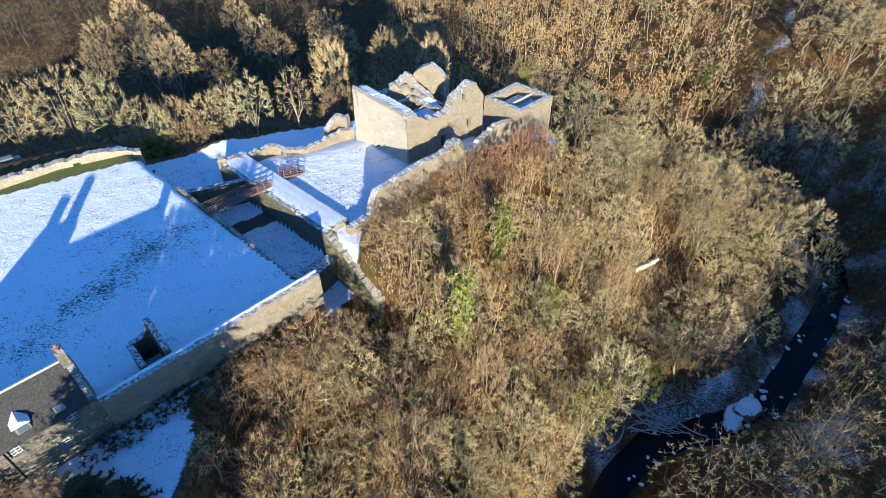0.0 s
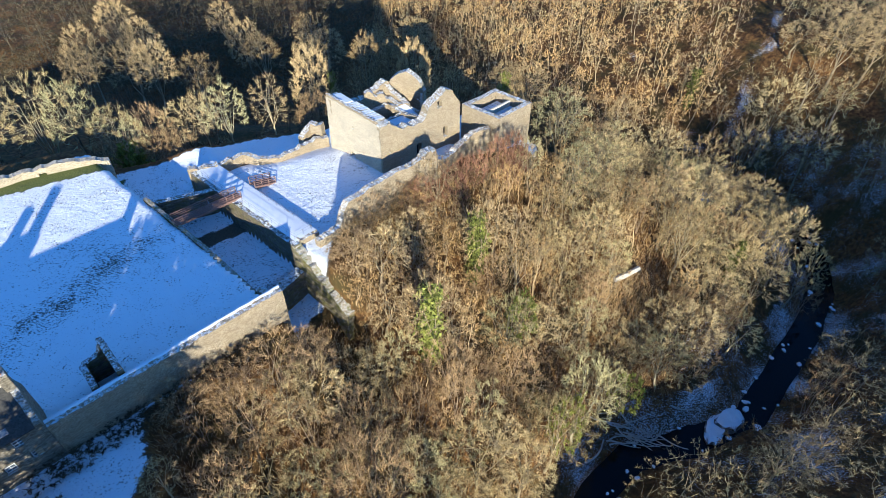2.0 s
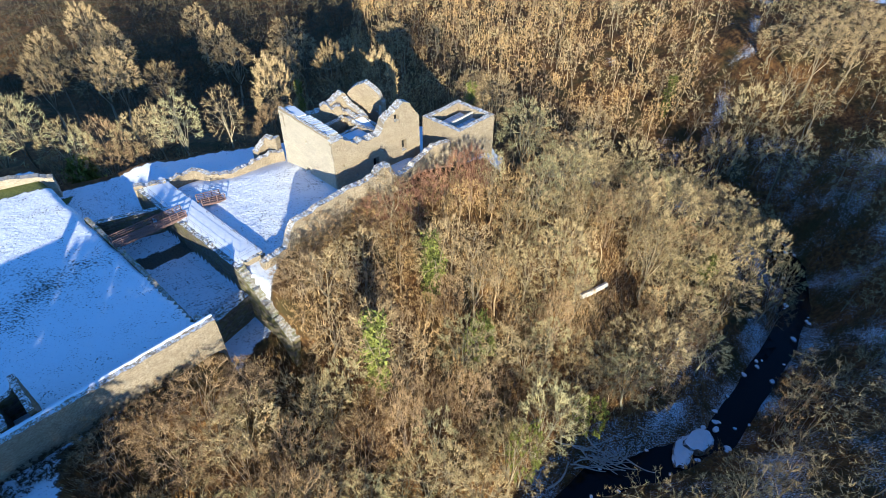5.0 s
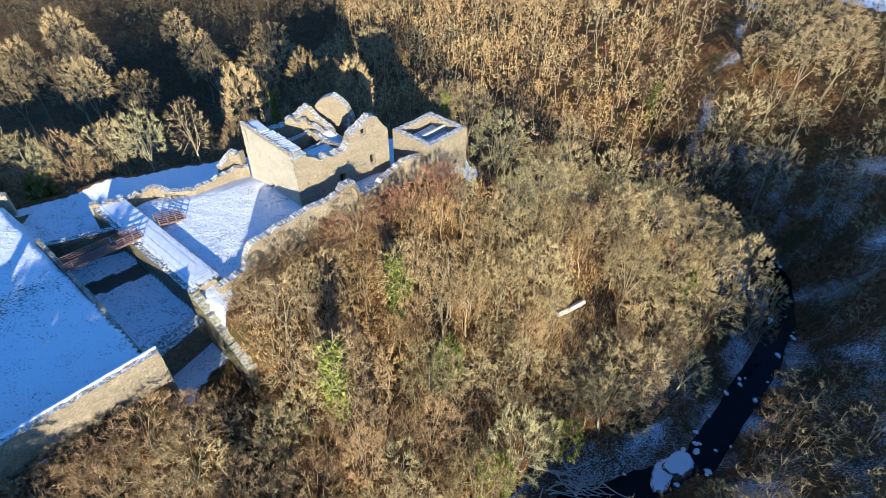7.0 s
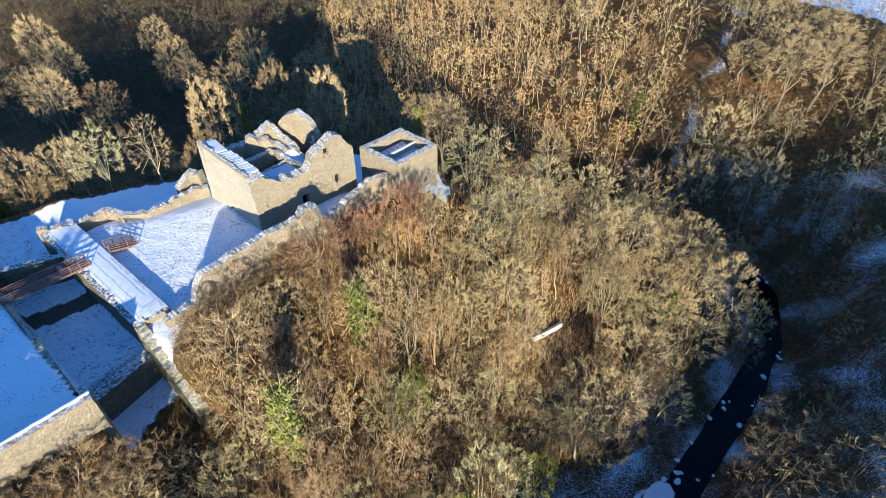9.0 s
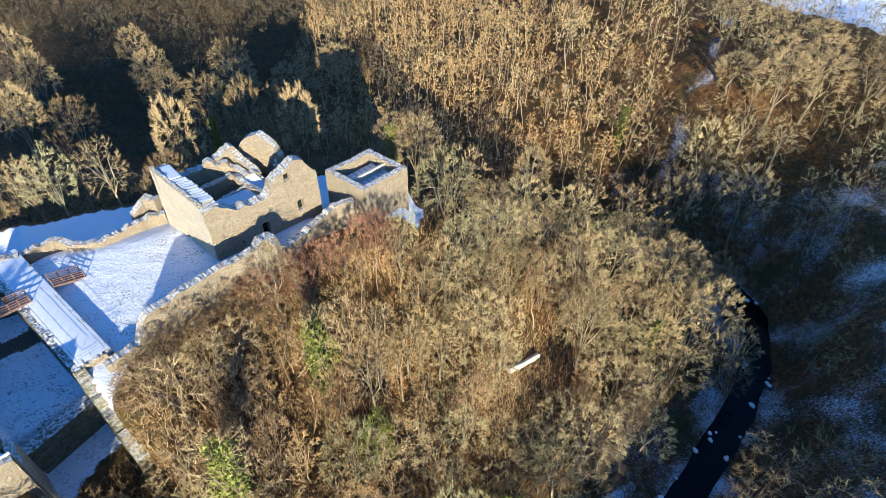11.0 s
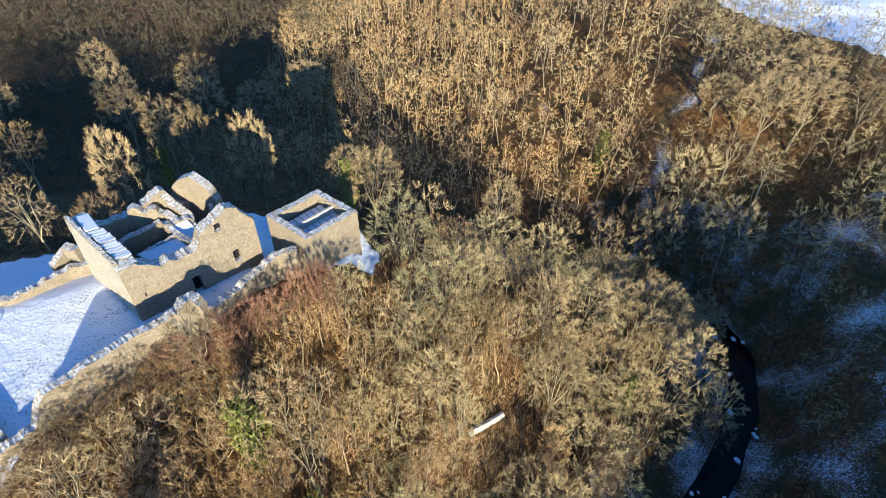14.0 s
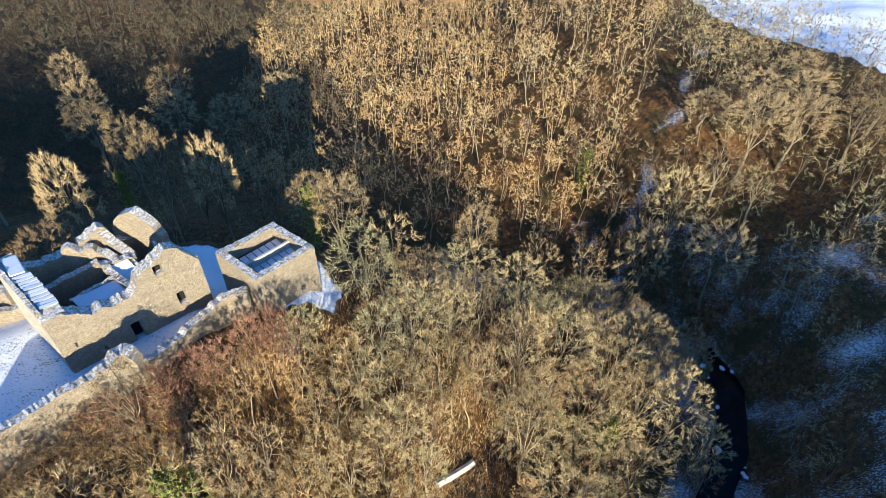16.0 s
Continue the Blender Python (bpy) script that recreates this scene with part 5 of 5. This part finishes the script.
def build_standing_trees():
    """Single trees round the castle that stand clear of the woods: kind, variant, plan, height of the top, width."""
    for kind, v, x, y, top, wide in (("oak", 0, -81, 110, 9.0, 1.5), ("lichen", 1, -72.5, 108.5, 9.0, 1.35), ("ash", 1, -46.5, 111, 6.0, 1.0), ("lichen", 2, -40.8, 110.2, 8.0, 1.0), ("ash", 0, -31.8, 113.2, 8.6, 1.1), ("lichen", 0, -59.3, 106.4, 3.0, 0.6),
                                     ("elm", 0, -27.4, 134.5, 6.5, 0.95), ("elm", 1, -16.5, 146.5, 4.4, 1.0), ("elm", 2, -8.6, 145, 2.6, 0.8), ("elm", 0, -2.0, 141.5, 5.0, 0.95), ("thorn", 1, 8.5, 138, -4, 2.0), ("elm", 1, 24.0, 124.5, 6.5, 1.05), ("ash", 1, 33.0, 119.5, 3.0, 1.15),
                                     ("elm", 2, -79, 158.5, -3.0, 1.1), ("elm", 0, -68, 163, -9.0, 1.0), ("ash", 2, -58, 140, -4.0, 1.1), ("elm", 1, -104, 165, -7.0, 1.1), ("elm", 2, -38, 178, -9.0, 1.1), ("elm", 0, -98, 182, -12, 1.4), ("elm", 1, -118, 192, -11, 1.2), ("elm", 0, -62, 202, -19, 1.4), ("elm", 1, -108, 214, -17, 1.4), ("elm", 2, -74, 226, -22, 1.4), ("elm", 0, -40, 214, -20, 1.4), ("elm", 1, -20, 206, -19, 1.4), ("elm", 2, -50, 240, -24, 1.4), ("elm", 0, -6, 226, -20, 1.4), ("elm", 1, -128, 232, -16, 1.4), ("elm", 2, -90, 250, -23, 1.4),
                                     ("ash", 1, 71.5, 128, -13, 1.1), ("ash", 0, 62, 128, -10, 1.2), ("oak", 1, 56, 117, -5, 0.9), ("oak", 0, 86, 134, -14, 1.1), ("elm", 0, 50, 130, -4, 0.9), ("oak", 2, 101, 131, -10, 1.2), ("oak", 1, 92.6, 140.5, -3, 1.2), ("ash", 0, 104, 147, -1, 1.2), ("ash", 2, 110, 141, -3, 1.1),
                                     ("elm", 0, 109, 149, 9, 1.2), ("elm", 1, 119, 151, 8, 1.1), ("elm", 2, 125, 160, 8, 1.2), ("elm", 0, 131, 147, 8, 1.1), ("elm", 1, 115, 164, 7, 1.2), ("elm", 2, 104, 162, 3, 1.0), ("elm", 1, 138, 154, 9, 1.2), ("elm", 0, 128, 172, 8, 1.2), ("elm", 2, 120, 180, 8, 1.1), ("elm", 0, 112, 190, 7, 1.1), ("elm", 1, 143, 140, 9, 1.2),
                                     ("thorn", 1, 88, 142, -17, 1.5), ("thorn", 0, 81, 140, -19, 1.5), ("thorn", 2, 84, 152, -15, 1.5), ("thorn", 1, 84.5, 112, -24, 1.4), ("thorn", 2, 86.5, 92.0, -29, 1.3), ("oak", 2, 57, 43, -19, 0.9), ("ash", 0, 68, 52, -20, 0.9), ("thorn", 1, 73, 62, -27, 1.3), ("thorn", 0, 81, 71, -28, 1.3),
                                     ("thorn", 0, -55, 105.5, -0.5, 1.4), ("thorn", 2, -51.5, 107, -1, 1.3), ("thorn", 0, -24.5, 114, 2.0, 0.9), ("thorn", 1, -65, 103, -2, 1.2),
                                     ("holly", 0, 18.4, 68.4, -9, 0.9), ("holly", 1, 25.4, 53.5, -16.5, 0.9), ("holly", 2, 39.0, 63.0, -24, 0.9), ("holly", 1, 10.6, 77.6, -1.5, 0.6),
                                     ("willow", 2, 14.6, 94.8, 4.6, 1.0), ("willow", 1, 17.6, 96.0, 5.2, 1.0), ("willow", 2, 10.6, 92.6, 3.4, 1.0), ("willow", 1, 19.6, 97.0, 3.4, 1.0), ("willow", 2, 1.6, 85.4, 3.0, 1.15), ("willow", 0, 5.4, 88.0, 3.4, 1.15), ("willow", 1, 8.8, 91.0, 3.2, 1.0), ("willow", 2, -1.0, 83.2, 2.0, 1.0), ("willow", 0, 7.0, 86.6, 2.4, 1.0),
                                     ("birch", 1, -7.4, 74.6, 3.2, 1.1), ("birch", 0, -8.4, 71.0, 3.6, 1.2), ("birch", 1, -4.8, 77.4, 2.6, 1.1), ("birch", 2, -1.6, 80.0, 2.8, 1.0), ("lichen", 1, 21.5, 98.2, 3.4, 0.6)):
        plant_to(kind, v, x, y, top, wide)
    for kind, v, x, y, top, wide in (("oak", 1, 67.5, 92.5, -15.5, 0.8), ("elm", 2, 18.6, 126.5, 5.8, 0.9), ("thorn", 2, -61, 104.5, -1.5, 1.4), ("ash", 1, 78, 160, -8, 0.9), ("ash", 2, -26, 149, -4, 0.7)):
        plant_to(kind, v, x, y, top, wide, True)
    for k, (x, y, top) in enumerate(((-27.0, 41.5, 3.2), (-23.0, 44.5, 2.6), (-21.5, 46.6, 2.2), (-13.5, 51.5, 1.6), (-20.5, 33.0, 1.0))):
        plant_to(("thorn", "alder")[k % 2], k % 3, x, y, top, (1.3, 0.7)[k % 2])
    for k, (x, y, top) in enumerate(((-64, 108, 3.5), (-58.5, 111, 2.0), (-52, 113, 2.5), (-24, 119, 2.0), (-89, 104, 8.0), (-97, 100, 9.0), (-106, 97, 9.0), (-116, 92, 9.5), (-126, 86, 10.0), (-100, 88, 10), (-111, 80, 11))):
        plant_to(("oak", "alder")[k % 2], k % 3, x, y, top, 1.1)
    for k in range(13):
        plant_to("bramble", k % 3, -38.5 + 1.45 * k, 31.9 + 1.45 * k + 0.5 * math.sin(k * 2.3), 0.9 + 0.5 * math.sin(k * 1.7), 0.95)
    # unseen trees added to the south to lay shade over the outer courtyard
    rnd = random.Random(8)
    for k in range(3):
        plant_to(("oak", "ash")[k % 2], k % 2, -32.5 + k * 3.6 + rnd.uniform(-1, 1), 8 + rnd.uniform(-3, 3), rnd.uniform(13.5, 16.5), 1.3)
    for k, (x, y, top) in enumerate(((-9.6, 72.6, 1.8), (-6.2, 78.6, 0.4), (-2.8, 81.6, 1.2), (0.6, 84.0, 1.0), (-12.0, 69.2, 1.6))):
        plant_to(("birch", "thorn")[k % 2], k % 3, x, y, top, (0.9, 1.2)[k % 2])


build_standing_trees()


def build_undergrowth():
    """Dead bracken, grass and saplings over the lit slope."""
    rnd = np.random.RandomState(9)
    x, y = rnd.uniform(-32, 104, 120000), rnd.uniform(24, 128, 120000)
    z, inP, inner, dP, dV = ground_z(x, y)
    keep = inner & ~inP & (dV > np.where(x > 50, 17, 7)) & (y < 108 + 0.3 * x)
    gx, gy = rnd.normal(43, 4.5, 9000), rnd.normal(82, 6.0, 9000)
    x, y, z = np.concatenate([x[keep], gx]), np.concatenate([y[keep], gy]), np.concatenate([z[keep], ground_z(gx, gy)[0]])
    n = len(x)
    az, L, w = rnd.uniform(0, 6.28, n), rnd.uniform(0.5, 1.6, n), rnd.uniform(0.025, 0.065, n)
    base = np.stack([x, y, z - 0.05], -1)
    side = np.stack([np.cos(az), np.sin(az), np.zeros(n)], -1) * w[:, None]
    tip = base + np.stack([rnd.normal(0, 0.35, n), rnd.normal(0, 0.35, n), np.ones(n)], -1) * L[:, None]
    verts = np.stack([base - side, base + side, tip], 1).reshape(-1, 3)
    faces = np.arange(3 * n).reshape(-1, 3)
    me = mesh_of("undergrowth", verts, faces.tolist(), [BARKS["gold"][0], BARKS["rust"][0], BARKS["gold"][1]], rnd.randint(0, 3, n))
    tagged(new("undergrowth", me), "dead bracken, grass and thin saplings on the slope", "undergrowth", kind="stuff")


build_undergrowth()


# ---- foreground firs, log, river stones ----
def fir_data(seed, h, r0):
    r = np.random.RandomState(seed)
    n, m = 64, 34
    f = 0.08 + 0.9 * np.arange(n) / n
    az = np.arange(n) * 2.4
    L = r0 * (1 - f) ** 0.8 * r.uniform(0.8, 1.15, n) + 0.25
    d = np.stack([np.cos(az), np.sin(az), np.full(n, -0.18)], -1)
    p = np.stack([np.zeros(n), np.zeros(n), h * f], -1)
    LV, LF = tubes([np.zeros(3)], [np.array([0, 0, h])], [0.2], [0.02], 6)
    BV, BF = tubes(p, p + d * L[:, None], np.full(n, 0.03), np.full(n, 0.01), 3)
    q = p[:, None] + d[:, None] * (L[:, None] * r.uniform(0.15, 1.05, (n, m)))[..., None] + r.normal(0, 0.05, (n, m, 3))
    a = az[:, None] + r.normal(0, 0.9, (n, m))
    e = np.stack([np.cos(a), np.sin(a), r.normal(0.05, 0.3, (n, m))], -1)
    s = np.cross(e, (0, 0, 1)) * 0.09
    TV = np.stack([q - s, q + s, q + e * r.uniform(0.3, 0.6, (n, m, 1))], 2).reshape(-1, 3)
    LV, LF = joined([(LV, LF), (BV, BF)])
    return LV, LF, TV, np.arange(len(TV)).reshape(-1, 3)


def build_firs():
    LV, LF, TV, TF = fir_data(3, 10.0, 2.6)
    a, b = mesh_of("trunk", LV, LF.tolist(), BARKS["fir"][1]), mesh_of("crown", TV, TF.tolist(), BARKS["fir"][0])
    c = mesh_of("crown", TV, TF.tolist(), BARKS["rust"][0])
    rows = [(-33.0, 26.2, 3.0, 1.2), (-36.8, 26.6, 4.0, 1.2), (-41.0, 26.4, 4.2, 1.3), (-44.6, 25.4, 5.0, 1.2)]
    rnd = random.Random(3)
    # unseen firs added to shade the outer courtyard and the yard
    rows += [(-34.8 + 0.74 * k + rnd.uniform(-0.4, 0.4), 12 + rnd.uniform(-4, 4), rnd.uniform(15.5, 17.0) + 0.2 * k, rnd.uniform(1.9, 2.3)) for k in range(19)]
    # more unseen firs, added to shade the lower bluff
    rows += [(-21 + 3.6 * k + rnd.uniform(-1, 1), 12 + rnd.uniform(-3, 3), rnd.uniform(-5, 0), 1.7) for k in range(9)]
    for x, y, top, w in rows:
        z = height(x, y)
        t = thing("fir_tree", (0, 0, 0), "dark green fir tree, by the house or added out of view for shade", "tree", "firs by the house")
        t.matrix_basis = pose(x, y, z - 0.2, 0, 0, x * 31 % 360) @ Matrix.Diagonal((w, w, (top - z) / 10.0, 1))
        gold = x < -40.5 and y > 20
        if gold:
            t["label"] = "golden-brown conifer beside the house"
        for nm, me in (("trunk", a), ("crown", c if gold else b)):
            o = new(nm, me)
            o.parent = t


build_firs()


def rock_mesh(name, seed, sx, sy, sz, mat=None):
    bm = bmesh.new()
    bmesh.ops.create_icosphere(bm, subdivisions=3, radius=1.0)
    for v in bm.verts:
        c = v.co.copy()
        k = 1 + 0.28 * noise.noise(c * 1.3 + Vector((seed * 3.1, 0, 0))) + 0.12 * noise.noise(c * 3.1 + Vector((0, seed, 0)))
        v.co = Vector((c.x * sx, c.y * sy, max(-0.4, min(c.z, 0.55)) * sz)) * k
    me = bpy.data.meshes.new(name)
    bm.to_mesh(me)
    bm.free()
    me.materials.append(mat or ROCK)
    return me


def build_river_stones():
    tagged(new("boulder", rock_mesh("boulder", 1, 3.4, 2.3, 2.2)), "large flat snow-covered boulder in the river", "boulder").matrix_basis = pose(61.2, 63.6, -39.4, 0, 0, 35)
    tagged(new("boulder", rock_mesh("boulder", 2, 3.6, 1.8, 1.4)), "low snow-covered rock shelf in the river", "boulder").matrix_basis = pose(57.4, 61.6, -39.5, 0, 0, 60)
    rnd = random.Random(4)
    small = [rock_mesh("stone", 10 + k, 0.5, 0.38, 0.4) for k in range(3)]
    for k in range(46):
        i = rnd.randrange(6, 16)
        a, b = Vector(VALLEY[i][:2]), Vector(VALLEY[i + 1][:2])
        f, d = rnd.random(), (b - a).normalized()
        p = a.lerp(b, f) + Vector((-d.y, d.x)) * rnd.choice((-1, 1)) * rnd.uniform(1.2, 3.6)
        s = rnd.uniform(0.6, 1.6)
        o = tagged(new("river_stone", small[k % 3]), "small snow-capped stone in the dark water", "stone", "stones in the river")
        o.matrix_basis = pose(p.x, p.y, -39.55, 0, 0, rnd.uniform(0, 360)) @ Matrix.Diagonal((s, s, s, 1))


build_river_stones()


def log_mesh(name, L, r0, r1, seed, bend=0.3):
    V, F = [], []
    for k in range(7):
        y, z, r = bend * math.sin(k * 0.9 + seed), 0.1 * math.sin(k * 1.7 + seed), r0 + (r1 - r0) * k / 6
        for i in range(7):
            a, q = 6.283 * i / 7, r * (1 + 0.15 * noise.noise((i * 1.7, k * 0.8, seed)))
            V.append((L * k / 6, y + math.cos(a) * q, z + math.sin(a) * q))
            if k:
                b = (k - 1) * 7
                F.append((b + i, b + (i + 1) % 7, b + 7 + (i + 1) % 7, b + 7 + i))
    F += [tuple(range(6, -1, -1)), tuple(range(42, 49))]
    return mesh_of(name, V, F, DEADWOOD)


def build_logs():
    x, y = 39.9, 85.4
    z = height(x, y)
    tagged(new("fallen_trunk", log_mesh("fallen_trunk", 6.6, 0.62, 0.5, 1, 0.1)), "thick bleached fallen trunk lying on the sunlit slope", "log").matrix_basis = pose(x, y, z + 0.75, 0, -4, 30)
    rnd = random.Random(6)
    meshes = [log_mesh("drift_log", 6.0, 0.17, 0.06, k, 0.35) for k in range(4)]
    for k in range(26):
        x, y = 41.5 + rnd.gauss(0, 3.2), 60.8 + rnd.gauss(0, 1.5)
        o = tagged(new("drift_log", meshes[k % 4]), "bleached driftwood branch in a tangled pile at the river bank", "driftwood", "driftwood pile")
        o.matrix_basis = pose(x - 2, y, max(-39.3, height(x, y)) + 0.25 + rnd.uniform(0, 0.5), 0, rnd.uniform(-7, 7), rnd.gauss(-10, 28))
    o = tagged(new("drift_log", log_mesh("drift_log", 8.5, 0.24, 0.1, 9, 0.6)), "long bleached trunk leaning from the bank into the river", "driftwood", "driftwood pile")
    o.matrix_basis = pose(31.4, 54.4, -39.2, 0, -4, 48)


build_logs()


def build_van():
    v = thing("van", pose(-81.5, 89.2, height(-81.5, 89.2), 0, 0, 40), "grey-green van parked behind the ruined wall", "van")
    paint = plain("grey_green_paint", (0.16, 0.19, 0.16), (0.22, 0.25, 0.21), 2, 0.4)
    bm = box_bm(4.6, 1.9, 1.35, 0.18, at=(0, 0, 0.4))
    part("body", bm, paint, v)
    part("roof", box_bm(3.4, 1.7, 0.7, 0.22, at=(-0.4, 0, 1.6)), paint, v)
    part("windscreen", box_bm(0.1, 1.45, 0.5, 0.03, at=(1.29, 0, 1.68)), GLASS, v)
    for s in (-1, 1):
        part("side_window", box_bm(2.6, 0.06, 0.42, 0.02, at=(-0.4, s * 0.85, 1.72)), GLASS, v)
        for x in (-1.4, 1.4):
            w = part("wheel", beam_bm((x, s * 0.8, 0.34), (x, s * 1.0, 0.34), 0.68, sides=14), DARK, v)
            part("rim", beam_bm((x, s * 1.0, 0.34), (x, s * 1.02, 0.34), 0.38, sides=12), METAL, w)


build_van()
